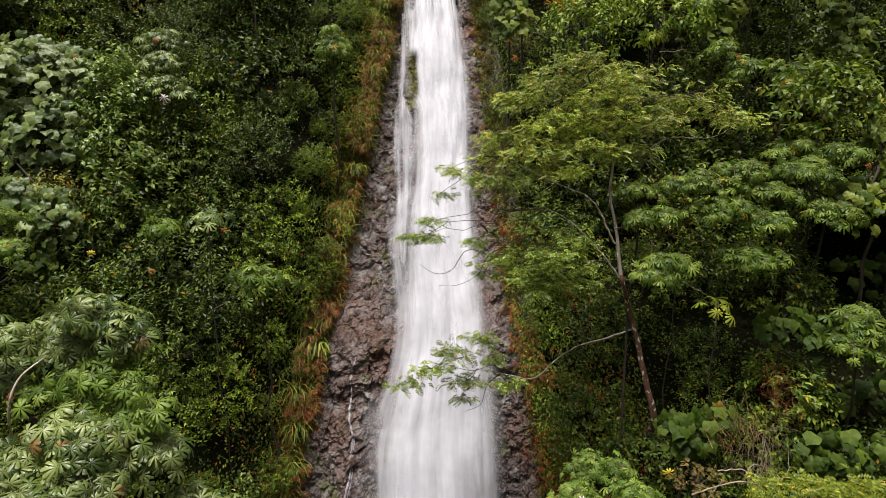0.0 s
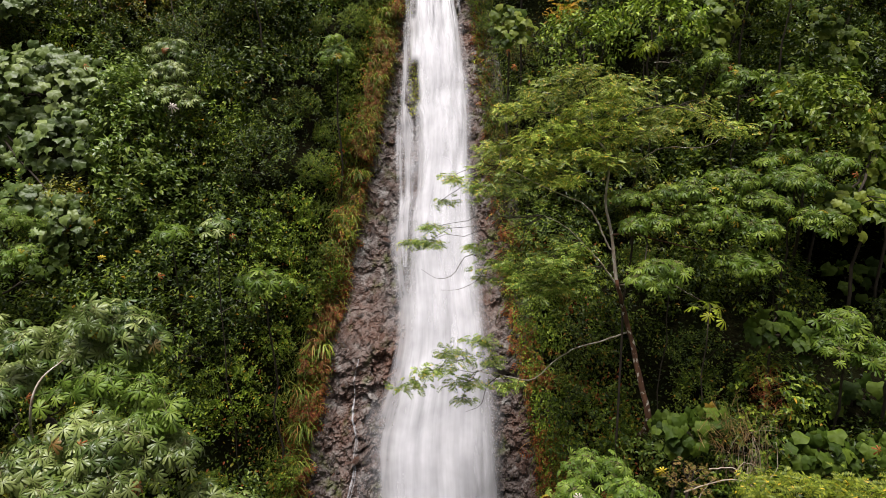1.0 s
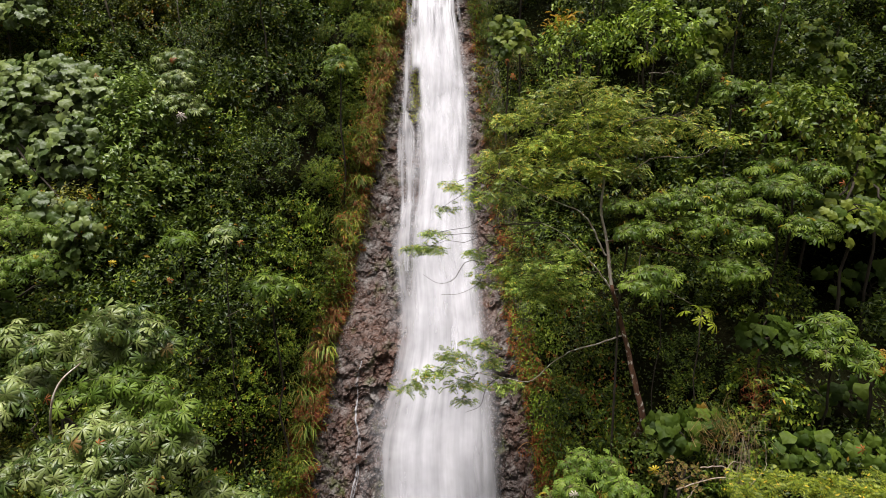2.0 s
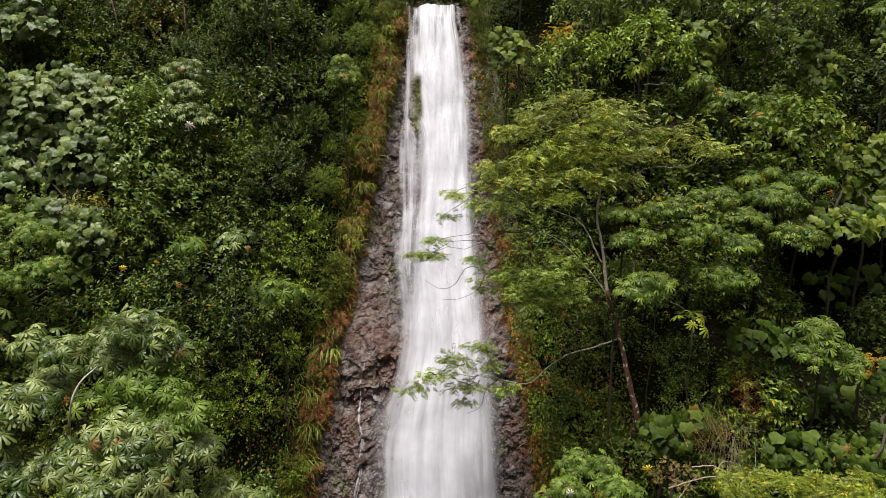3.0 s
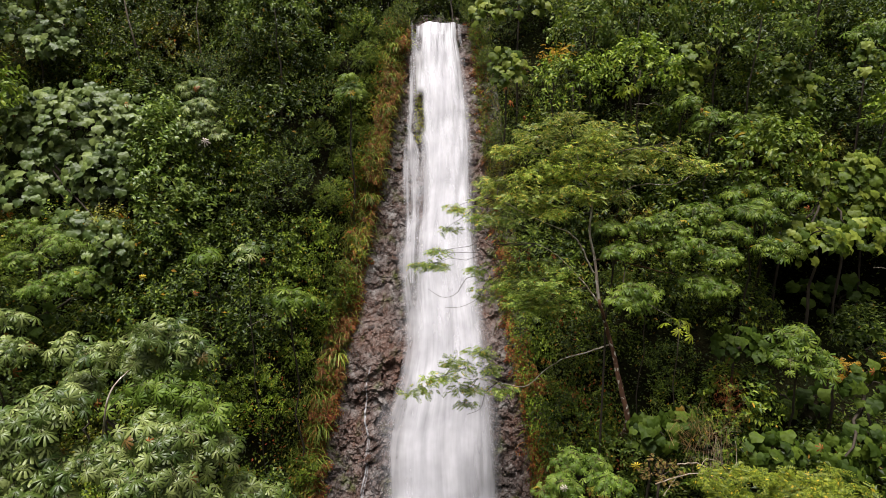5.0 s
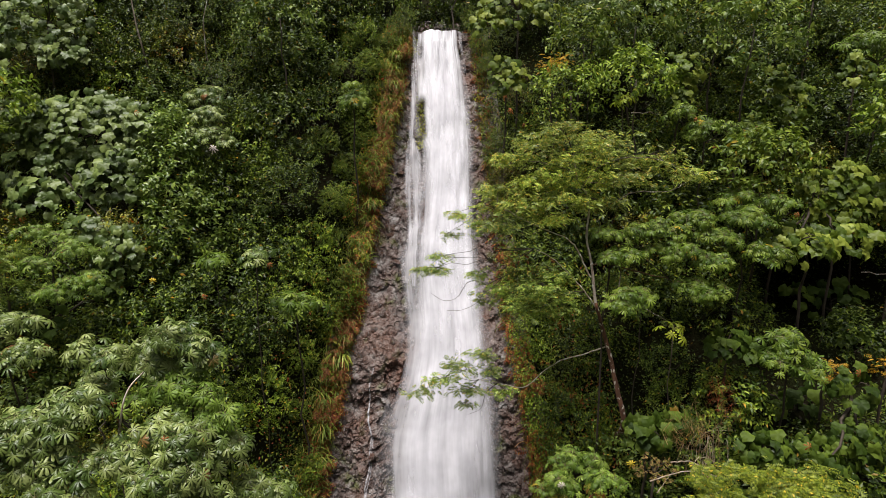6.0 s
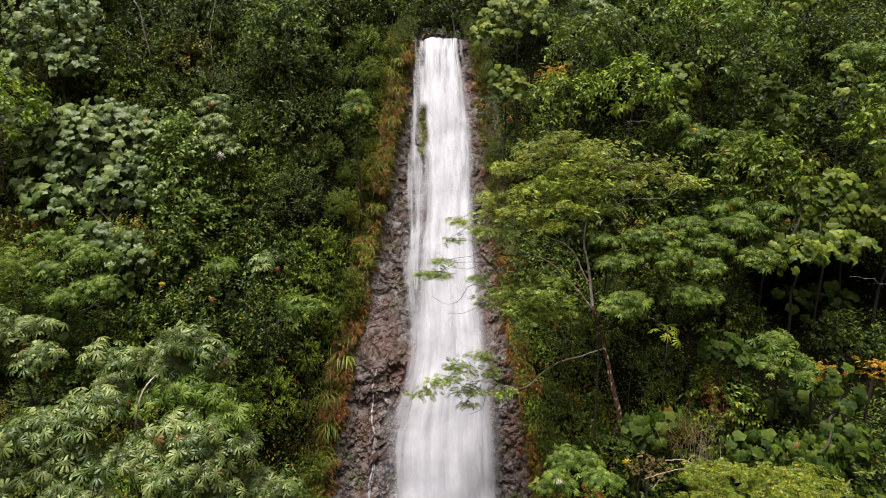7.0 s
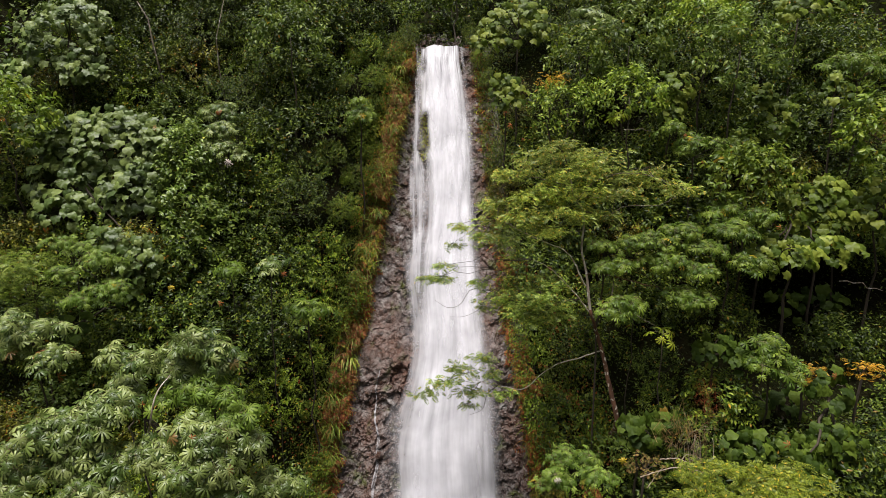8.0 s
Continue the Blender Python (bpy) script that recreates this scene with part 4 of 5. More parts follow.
def feathery_tree():
    """The leaning tree whose flat feathery tiers reach over the water."""
    line = [(5.57, 15.00, 10.38), (5.38, 15.00, 11.45), (5.13, 15.00, 12.58), (4.83, 14.73, 13.47), (4.52, 14.30, 14.19), (4.41, 14.25, 14.91), (4.33, 14.25, 15.60), (4.19, 14.25, 16.46), (4.26, 14.20, 17.14), (4.17, 14.15, 17.66), (3.95, 14.35, 18.13), (3.78, 14.25, 18.91)]
    base = root(line[0][0] + 0.1, 16.4, line[0][2] - 0.6)
    tree = thing_at("feathery_tree", base, "leaning tree with flat feathery tiers and a lichened red-brown trunk", "tree")
    path = flowing([base] + line, 40)
    path += (rng.random(path.shape) - 0.5) * 0.025
    girth = np.interp(np.linspace(0, 1, 40), (0, 0.12, 0.4, 0.6, 1), (0.1, 0.085, 0.055, 0.036, 0.016))
    trunk = child("trunk", raw_mesh("trunk", *tube(path[:18] - base, girth[:18], 9, 0.3), BARK_RUST, True), tree)
    child("upper_trunk", raw_mesh("upper_trunk", *tube(path[17:] - base, girth[17:], 8, 0.3), BARK_WHITE, True), trunk, "white lichened upper trunk")
    limbs = [
        ([(4.52, 14.30, 14.19), (4.09, 14.15, 14.72), (3.64, 14.05, 15.21), (3.16, 13.95, 15.67), (2.54, 13.95, 16.01)], 0.024, 0.007, BARK_WHITE),
        ([(4.33, 14.25, 15.14), (4.16, 14.20, 15.41), (3.86, 14.10, 16.00), (3.50, 14.05, 16.34), (2.74, 13.95, 16.63), (1.97, 13.95, 17.03), (1.42, 14.15, 17.33)], 0.027, 0.007, BARK_WHITE),
        ([(4.36, 14.25, 15.52), (4.79, 14.15, 15.57), (5.20, 14.05, 15.44), (6.03, 13.85, 15.22), (6.52, 13.75, 15.13)], 0.03, 0.01, BARK_RUST),
        ([(4.52, 14.30, 14.19), (5.04, 14.15, 14.29), (5.56, 13.95, 14.36), (6.10, 13.91, 14.07), (6.61, 13.97, 13.82)], 0.018, 0.007, BARK_PALE),
    ]
    limbs += [
        ([(4.22, 14.15, 17.58), (4.93, 14.05, 17.40), (5.54, 13.95, 17.72), (6.64, 14.05, 17.76), (7.39, 14.45, 18.11)], 0.022, 0.008, BARK_PALE),
        ([(3.95, 14.35, 18.10), (4.35, 14.05, 18.02), (4.93, 14.05, 17.99)], 0.018, 0.008, BARK_WHITE),
        ([(4.19, 14.25, 16.93), (3.54, 14.05, 16.88), (3.11, 13.95, 16.82), (2.44, 13.85, 16.41)], 0.02, 0.008, BARK_PALE),
        ([(3.78, 14.25, 18.91), (3.56, 14.15, 19.47), (3.21, 14.05, 19.77)], 0.02, 0.008, BARK_DARK),
        ([(3.94, 14.35, 18.35), (3.15, 14.15, 18.56), (2.41, 14.15, 18.69), (1.85, 14.25, 18.61)], 0.018, 0.007, BARK_PALE),
        ([(3.99, 14.05, 17.89), (4.63, 14.15, 18.56), (5.53, 14.15, 18.81), (6.56, 14.25, 18.71), (7.60, 14.35, 18.27)], 0.022, 0.007, BARK_PALE),
    ]
    for points, r0, r1, bark in limbs:
        n = 5 * len(points)
        child("limb", raw_mesh("limb", *tube(flowing(points, n) + (rng.random((n, 3)) - 0.5) * 0.03 - base, np.linspace(r0, r1, n), 7, 0.3), bark, True), tree)
    low = [(5.01, 15.00, 12.89), (4.36, 15.00, 12.66), (3.58, 15.00, 12.44), (3.01, 15.00, 12.09), (2.37, 14.90, 11.61), (1.52, 14.80, 11.76), (0.92, 14.80, 11.88), (0.55, 14.80, 12.18)]
    child("limb", raw_mesh("limb", *tube(flowing(low, 30) + (rng.random((30, 3)) - 0.5) * 0.03 - base, np.linspace(0.022, 0.008, 30), 7, 0.4), BARK_WHITE, True), tree)
    tiers = [((3.45, 14.40, 19.69), 0.89, 0.30), ((2.79, 14.42, 19.25), 0.72, 0.28), ((4.75, 14.57, 19.45), 0.90, 0.31), ((3.97, 14.17, 18.98), 0.99, 0.28), ((6.33, 14.74, 19.01), 1.03, 0.31), ((7.51, 14.71, 18.49), 0.61, 0.24), ((1.96, 14.51, 18.83), 0.58, 0.26), ((2.74, 14.16, 18.24), 0.85, 0.28),
             ((4.23, 14.19, 18.32), 0.99, 0.28), ((5.47, 14.46, 18.28), 0.79, 0.26), ((1.54, 14.46, 17.91), 0.60, 0.28), ((3.53, 14.01, 17.64), 0.84, 0.27), ((2.23, 14.06, 17.48), 0.70, 0.27), ((1.21, 14.52, 17.37), 0.52, 0.28), ((4.63, 14.16, 17.50), 0.64, 0.25), ((1.74, 14.08, 16.83), 0.63, 0.27), ((2.96, 14.02, 16.99), 0.70, 0.27), ((0.95, 14.46, 16.78), 0.37, 0.23)]
    tiers += [((3.16, 14.20, 15.34), 0.48, 0.21), ((2.81, 14.10, 14.95), 0.87, 0.30), ((2.02, 14.30, 14.58), 0.71, 0.28), ((3.16, 14.20, 14.42), 0.62, 0.25), ((2.75, 14.20, 14.20), 0.71, 0.25), ((1.30, 14.60, 14.76), 0.35, 0.19), ((5.24, 14.80, 15.17), 0.41, 0.19)]
    sparse = [((0.21, 15.20, 17.14), 0.35, 0.12), ((-0.05, 15.40, 16.52), 0.21, 0.07), ((-0.26, 15.40, 15.78), 0.28, 0.11), ((-0.40, 15.40, 15.39), 0.46, 0.09), ((-0.90, 15.50, 15.38), 0.18, 0.05), ((0.91, 15.20, 15.25), 0.31, 0.09), ((1.07, 15.00, 14.39), 0.24, 0.07),
              ((0.89, 14.80, 12.66), 0.44, 0.17), ((0.29, 14.80, 12.36), 0.51, 0.14), ((-0.31, 14.80, 11.88), 0.41, 0.12), ((-0.91, 14.80, 11.50), 0.34, 0.10), ((0.63, 14.80, 11.59), 0.38, 0.10), ((1.32, 14.90, 12.16), 0.34, 0.12), ((1.75, 14.90, 11.48), 0.34, 0.12), ((0.49, 14.80, 11.13), 0.17, 0.07)]
    forks = [p for points, *_ in limbs for p in points[1:]] + line[6:]
    for (x, y, z), w, h in tiers + sparse:
        c, thin = np.array((x, y, z)), w < 0.55
        n = max(5, int(w * (26 if thin else 34)))
        ang = rng.uniform(0, 6.28, n)
        rad = np.sqrt(rng.random(n))
        pts = c + np.stack((np.cos(ang) * rad * w, np.sin(ang) * rad * min(w, 0.9), rng.normal(size=n) * h * 0.55 - 0.18 * w * rad), -1)
        start = np.array(min(low[4:] if z < 12.6 else forks, key=lambda q: np.linalg.norm(np.array(q) - c) + 0.6 * max(0, q[2] - c[2])))
        limb("branch", bend(start, c, 0.06, 0.12, 8), 0.012 if thin else 0.018, 0.006, BARK_DARK, tree, base, 5)
        for p in pts[:4 if thin else 9]:
            child("twig", raw_mesh("twig", *tube(bend(c, p, 0.04, 0.2, 5) - base, np.linspace(0.010, 0.004, 5), 4), BARK_DARK, True), tree)
        tagged(child("foliage_tier", raw_mesh("foliage_tier", *sprays(pts - base, FROND, 9 if thin else 11, 0.19, 0.3, 0.02, 0.7), LEAF_FEATHER if z > 16.9 else LEAF_FEATHER_GREEN), tree), kind="stuff")
    return tree


leaning_tree = feathery_tree()


def feathery_shrub(centre, half, n, material, label, shape=FERN, size=0.28, per=11):
    centre, half = np.asarray(centre, float), np.asarray(half, float)
    base = root(centre[0], centre[1] + half[1] * 0.4, centre[2] - half[2])
    ob = thing_at("feathery_shrub", base, label, "shrub", "feathery shrubs")
    pts, outs = crown_points(n, centre, half, 0.5)
    fork = centre - np.array((0, -half[1] * 0.3, half[2] * 0.8))
    limb("trunk", bend(base, fork, 0, 0.08, 6), 0.05, 0.035, BARK_DARK, ob, base)
    for p in pts[:10]:
        child("stem", raw_mesh("stem", *tube(bend(fork, p, 0.1, 0.2, 5) - base, np.linspace(0.022, 0.006, 5), 4), BARK_DARK), ob)
    child("crown", raw_mesh("crown", *sprays(pts - base, shape, per, size, 0.3, 0.05, 0.8), material), ob)
    return ob


feathery_shrub((7.75, 10.5, 9.3), (2.4, 1.2, 1.45), 260, LEAF_LIME, "bright yellow-green feathery bush on the lower slope", FROND, 0.2, 11)
feathery_shrub((-14.8, 15.6, 15.2), (1.2, 0.8, 1.0), 70, LEAF_FRESH, "fresh green feathery shrub on the slope", FROND, 0.24, 9)
feathery_shrub((4.12, 18.7, 23.13), (0.55, 0.4, 0.45), 20, LEAF_DYING, "yellow and orange dying fern high by the rock", FROND, 0.17, 6)
feathery_shrub((11.07, 13.50, 12.37), (0.4, 0.3, 0.32), 13, LEAF_DYING, "orange dying fern among round-leaved trees", FROND, 0.16, 6)
feathery_shrub((12.21, 12.60, 12.71), (0.4, 0.3, 0.28), 10, LEAF_DYING, "yellowing fern under round leaves", FROND, 0.16, 6)
feathery_shrub((5.75, 12.80, 9.80), (0.5, 0.35, 0.35), 20, LEAF_STRAW, "rusty withered fern beside dry brush", FROND, 0.10, 6)


def oval_shrub(centre, half, n, leaf, label, material=LEAF_OVAL):
    centre, half = np.asarray(centre, float), np.asarray(half, float)
    base = root(centre[0], centre[1] + 0.4, centre[2] - half[2])
    ob = thing_at("broadleaf_shrub", base, label, "shrub", "broadleaf shrubs")
    pts, outs = crown_points(n, centre, half, 0.5)
    limb("trunk", bend(base, centre, 0, 0.06, 8), 0.05, 0.02, BARK_DARK, ob, base)
    child("crown", raw_mesh("crown", *sprigs(pts - base, outs, OVAL, 9, 0.45, leaf, 0.3), material), ob)
    return ob


oval_shrub((-10.85, 18.9, 18.6), (0.95, 0.8, 2.9), 330, 0.2, "tall narrow shrub with glossy oval leaves", LEAF_GLOSSY)
oval_shrub((-17.6, 18.0, 21.5), (1.8, 1.0, 1.5), 160, 0.24, "bright green shrub with drooping leaves", LEAF_BRIGHT)
oval_shrub((15.0, 15.0, 20.0), (1.6, 1.0, 1.8), 170, 0.24, "bright green shrub overhanging the slope", LEAF_BRIGHT)
oval_shrub((10.2, 15.2, 18.9), (1.3, 0.8, 0.9), 110, 0.22, "bright green shrub between two trees", LEAF_BRIGHT)
oval_shrub((5.3, 19.2, 24.4), (1.2, 0.8, 1.1), 110, 0.18, "bright green shrub on the brow", LEAF_BRIGHT)
oval_shrub((4.6, 18.2, 22.0), (1.3, 0.8, 1.0), 120, 0.17, "bright green shrub behind the feathery tree", LEAF_BRIGHT)
oval_shrub((6.8, 17.4, 22.2), (1.2, 0.8, 1.0), 110, 0.18, "yellow-green shrub behind the feathery tree", LEAF_BRIGHT)
oval_shrub((9.9, 17.6, 25.3), (1.3, 0.8, 1.0), 110, 0.2, "bright green shrub high on the slope", LEAF_BRIGHT)
# Two shrubs added, the first out of view, to shade the stream bed.
oval_shrub((0.3, 26.8, 31.9), (3.6, 2.6, 1.0), 460, 0.26, "unseen shrub added to shade the stream above the waterfall", LEAF_DARK)
oval_shrub((0.2, 30.6, 31.2), (3.2, 1.2, 1.8), 320, 0.26, "dark shrub added to shade and close the head of the stream", LEAF_DARK)
# Dark leaves added over the back bank stand in for its shade.
oval_shrub((0.0, 29.9, 29.0), (2.0, 0.7, 1.0), 190, 0.2, "dark low shrub added to darken the bank behind the stream", LEAF_DARK)
oval_shrub((-2.9, 25.6, 28.2), (0.8, 0.7, 0.8), 70, 0.18, "dark shrub beside the stream above the waterfall", LEAF_DARK)
oval_shrub((-12.3, 18.6, 15.2), (1.2, 0.8, 1.3), 90, 0.22, "shrub with glossy oval leaves under a broad tree")
oval_shrub((-7.0, 20.3, 25.6), (1.6, 0.9, 1.4), 90, 0.22, "glossy shrub high on the slope")
oval_shrub((7.2, 18.6, 24.6), (1.7, 0.9, 1.4), 90, 0.24, "glossy broadleaf shrub on the brow")
oval_shrub((10.5, 16.3, 23.6), (1.5, 0.9, 1.5), 90, 0.22, "glossy broadleaf shrub on the slope")


def pole_tree(points, r, label):
    base = np.array(points[0], float)
    ob = thing_at("bare_sapling", base, label, "tree", "thin bare saplings")
    k = np.linspace(0, 1, len(points))
    child("trunk", raw_mesh("trunk", *tube(np.array(points, float) - base, r * (1 - 0.6 * k), 6, 0.3), BARK_PALE, True), ob)
    return ob


def on_slope(x, z, out=0.0):
    return (x, float(slope_y(np.float64(x), np.float64(z))) - out, z)


pole_tree([on_slope(-12.9, 22.6), (-13.0, 21.2, 24.0), (-13.3, 20.9, 25.6), (-13.5, 20.9, 26.6), (-14.0, 20.9, 27.4)], 0.045, "thin pale bare sapling on the slope")
pole_tree([on_slope(-10.5, 22.8), (-10.6, 21.6, 24.6), (-10.7, 21.5, 26.0), (-10.4, 21.6, 27.8)], 0.032, "thin pale bare sapling among shrubs")

# ---- dry brush ----
brush_base = np.array(on_slope(7.6, 9.2))
brush = thing_at("dry_brush", brush_base, "tangle of bleached twigs and dead grass", "dead brush")
for points, r in (([(5.52, 12.60, 9.54), (6.08, 12.70, 9.67), (6.68, 12.70, 9.79), (7.41, 12.80, 9.63), (7.71, 12.90, 9.41)], 0.020), ([(6.16, 12.70, 10.03), (6.68, 12.70, 10.06), (7.01, 12.70, 9.91), (7.30, 12.80, 9.76)], 0.016), ([(5.74, 12.60, 9.21), (6.08, 12.70, 9.61), (6.26, 12.70, 9.79)], 0.014), ([(6.76, 12.70, 9.82), (6.78, 12.60, 10.07), (6.96, 12.60, 10.22), (7.43, 12.70, 10.03)], 0.012), ([(7.41, 12.80, 9.57), (7.63, 12.80, 9.76), (7.81, 12.80, 10.10), (7.84, 12.90, 10.60)], 0.012)):
    child("twig", raw_mesh("twig", *tube(flowing(points, 18) + (rng.random((18, 3)) - 0.5) * 0.03 - brush_base, np.linspace(r, r * 0.35, 18), 5, 0.2), TWIG_PALE, True), brush, "bleached bare twig")
stem = bend(brush_base, (7.35, 13.00, 9.49), 0, 0.05, 6) - brush_base
child("stem", raw_mesh("stem", *tube(stem, np.linspace(0.03, 0.02, 6), 6, 0.2), TWIG_DRY, True), brush)
for k in range(32):
    foot = np.array((7.15, 13.00, 9.68)) + rng.normal(size=3) * np.array((0.30, 0.16, 0.14))
    tall, lean_x = rng.uniform(0.35, 1.25), rng.normal() * 0.6 + 0.1
    tip = foot + np.array((lean_x, -rng.uniform(0.0, 0.5), tall * rng.uniform(0.2, 0.9)))
    mid = foot + np.array((lean_x * 0.35, -0.1, tall))
    child("dry_stalk", raw_mesh("dry_stalk", *tube(flowing([foot, (foot + mid) / 2 + rng.normal(size=3) * 0.05, mid, tip + rng.normal(size=3) * 0.2], 9) - brush_base, np.linspace(0.006, 0.002, 9), 3), TWIG_DRY if k % 3 else TWIG_PALE, True), brush)
n = 190
p = np.array((7.83, 13.30, 11.63)) + rng.normal(size=(n, 3)) * np.array((0.22, 0.15, 0.34)) - brush_base
al = rng.normal(size=(n, 3)) * np.array((0.5, 0.3, 0.3)) + np.array((0, -0.3, 0.5))
tagged(child("dead_grass", raw_mesh("dead_grass", *strew(REED, p, turns(al, np.array((0, 0.8, 0.6)) + rng.normal(size=(n, 3)) * 0.5), rng.uniform(0.25, 0.6, n)), DRY), brush), kind="stuff")
p = np.array((6.99, 13.20, 10.65)) + rng.normal(size=(n, 3)) * np.array((0.40, 0.2, 0.32)) - brush_base
al = rng.normal(size=(n, 3)) * np.array((0.5, 0.3, 0.3)) + np.array((0, -0.25, 0.75))
tagged(child("withered_grass", raw_mesh("withered_grass", *strew(REED, p, turns(al, np.array((0, 0.8, 0.6)) + rng.normal(size=(n, 3)) * 0.5), rng.uniform(0.3, 0.75, n)), GRASS_DRY), brush), kind="stuff")

# ---- small-leaved shrubs all over the slope ----
KINDS = [
    shrub(LEAF_DARK, 1.0, 215, 10, 0.105, SMALL, "dark green small-leaved shrub on the slope"),
    shrub(LEAF_MID, 1.0, 215, 10, 0.105, SMALL, "green small-leaved shrub on the slope", 0.95),
    shrub(LEAF_DARK, 1.1, 215, 9, 0.13, SMALL, "dark glossy shrub on the slope", 0.75),
    shrub(LEAF_MID, 0.9, 160, 9, 0.14, SMALL, "green shrub with pointed leaves on the slope", 1.0),
    shrub(LEAF_WARM, 0.9, 189, 10, 0.10, SMALL, "olive-green small-leaved shrub on the slope", 0.9),
    shrub(LEAF_MID, 1.0, 210, 10, 0.11, SMALL, "trailing green shrub hanging on the slope", 1.2, 0.9),
    shrub(LEAF_OVAL, 1.0, 120, 8, 0.16, OVAL, "shrub with glossy oval leaves on the slope", 0.9, 0.3),
]


def shrub_room(x, z):
    if ((x - 13.5) / 3.5) ** 2 + ((z - 14.7) / 2.1) ** 2 < 1 or ((x - 11.3) / 2.9) ** 2 + ((z - 11.9) / 1.7) ** 2 < 1:
        return False
    if ((x + 15.0) / 3.3) ** 2 + ((z - 18.9) / 3.3) ** 2 < 1 or (x + 9.5) ** 2 + (z - 19.6) ** 2 < 1.3 or (x + 13.2) ** 2 + (z - 14.2) ** 2 < 1.6 or ((x - 5.8) / 0.8) ** 2 + ((z - 10.7) / 1.4) ** 2 < 1:
        return False
    if z > 27.6:
        return not -1.6 < x < 0.9
    return not gully_left(z) - 0.3 < x < gully_right(z) + 0.3


spots, tries = [], 0
while len(spots) < 292 and tries < 20000:
    tries += 1
    x, z = rng.uniform(-19, 18), rng.uniform(6.0, 30)
    if shrub_room(x, z) and all((x - q[0]) ** 2 + (z - q[1]) ** 2 > 1.2 for q in spots):
        spots.append((x, z))
bank = []
for x, z in spots:
    # Darker shrub kinds at lower right put its shade into leaf colour.
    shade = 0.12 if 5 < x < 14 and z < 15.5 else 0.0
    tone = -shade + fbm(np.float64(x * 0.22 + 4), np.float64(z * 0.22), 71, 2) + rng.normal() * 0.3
    edge = min(abs(x - gully_left(z)), abs(x - gully_right(z)))
    if edge < 1.5:
        kind = KINDS[int(rng.choice((4, 5, 1)))]
        size = rng.uniform(0.45, 0.85)
    else:
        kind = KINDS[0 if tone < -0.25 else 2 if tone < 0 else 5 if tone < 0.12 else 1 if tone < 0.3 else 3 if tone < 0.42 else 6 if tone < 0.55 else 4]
        size = rng.uniform(0.85, 1.5)
    turn = rng.uniform(-50, 50)
    if gully_left(z) - 2.6 < x < 0 and z > 7.5:
        bank.append((x, z, size, turn))
        continue
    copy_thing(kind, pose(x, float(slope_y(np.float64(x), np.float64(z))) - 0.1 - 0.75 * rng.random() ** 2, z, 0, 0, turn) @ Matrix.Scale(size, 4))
for k, ob in enumerate(KINDS):
    ob.matrix_basis = pose(*on_slope(-18.5 + 0.9 * k, 5.6 + 0.3 * k), 0, 0, 10)

# the thicket round about that place
n = 9000
x, z = rng.uniform(-30, 30, n), rng.uniform(1.5, 42, n)
keep = (x < -19) | (x > 18) | (z > 30) | (z < 6)
x, z = x[keep], z[keep]
keep = (np.abs(x) > 3.2) | (z > 31)
x, z = x[keep], z[keep]
p = np.stack((x, slope_y(x, z) - 0.3 * rng.random(len(x)), z), -1)
outs = np.repeat(np.array([(0, -0.6, 0.7)]), len(p), 0) + rng.normal(size=p.shape) * 0.4
thicket = new("thicket", raw_mesh("thicket", *sprigs(p, outs, SMALL, 8, 0.9, 0.32), LEAF_DARK))
tagged(thicket, "dense green thicket covering the rest of the hillside", "thicket", kind="stuff")


# ---- low cover of leaves on the soil, and the gully's rims ----
n = 84000
x, z = rng.uniform(-21, 20, n), rng.uniform(4, 31, n)
keep = (x < gully_left(z) + 0.15 + 0.5 * (value_noise(x * 2, z * 2, 5) - 0.5)) | (x > gully_right(z) - 0.15 - 0.5 * (value_noise(x * 2, z * 2, 6) - 0.5))
x, z = x[keep], z[keep]
p = np.stack((x, slope_y(x, z) - 0.05 - 0.45 * rng.random(len(x)), z), -1)
al = rng.normal(size=p.shape) + np.array((0, -0.5, -0.2))
cover = new("creeping_plants", raw_mesh("creeping_plants", *strew(SMALL, p, turns(al, rng.normal(size=p.shape) * 0.4 + np.array((0, -0.7, 0.8))), rng.uniform(0.08, 0.16, len(p))), LEAF_DARK))
tagged(cover, "dense creeping green leaves covering the slope", "ground cover", kind="stuff")


def rim_points(n, side, spread):
    z = rng.uniform(5, 28, n)
    edge = gully_left(z) if side < 0 else gully_right(z)
    x = edge + side * (rng.random(n) * spread - 0.25)
    return np.stack((x, slope_y(x, z) - 0.12, z), -1)


n = 9000
z = 6.5 + 9 * rng.random(n) ** 1.3
x = np.where(rng.random(n) < 0.82, gully_right(z) + 2.9 * rng.random(n), gully_left(z) - 2.4 * rng.random(n))
near = value_noise(x * 1.2, z * 1.2, 91) > 0.42
x, z = x[near], z[near]
p = np.stack((x, slope_y(x, z) - 0.35 - 0.85 * rng.random(len(x)), z), -1)
al = rng.normal(size=p.shape) * 0.7 + np.array((0, -0.5, -0.5))
rusty = new("rusty_creeper", raw_mesh("rusty_creeper", *strew(SMALL, p, turns(al, rng.normal(size=p.shape) * 0.4 + np.array((0, -0.8, 0.8))), rng.uniform(0.07, 0.14, len(p))), LEAF_RUSTY))
tagged(rusty, "rusty and olive creeping leaves near the rock", "creeper", kind="stuff")

p = np.concatenate((rim_points(7000, -1, 1.9), rim_points(5500, 1, 1.8)))
p[:, 1] -= 0.15 * rng.random(len(p))
al = rng.normal(size=p.shape) * 0.7 + np.array((0, -0.5, -0.5))
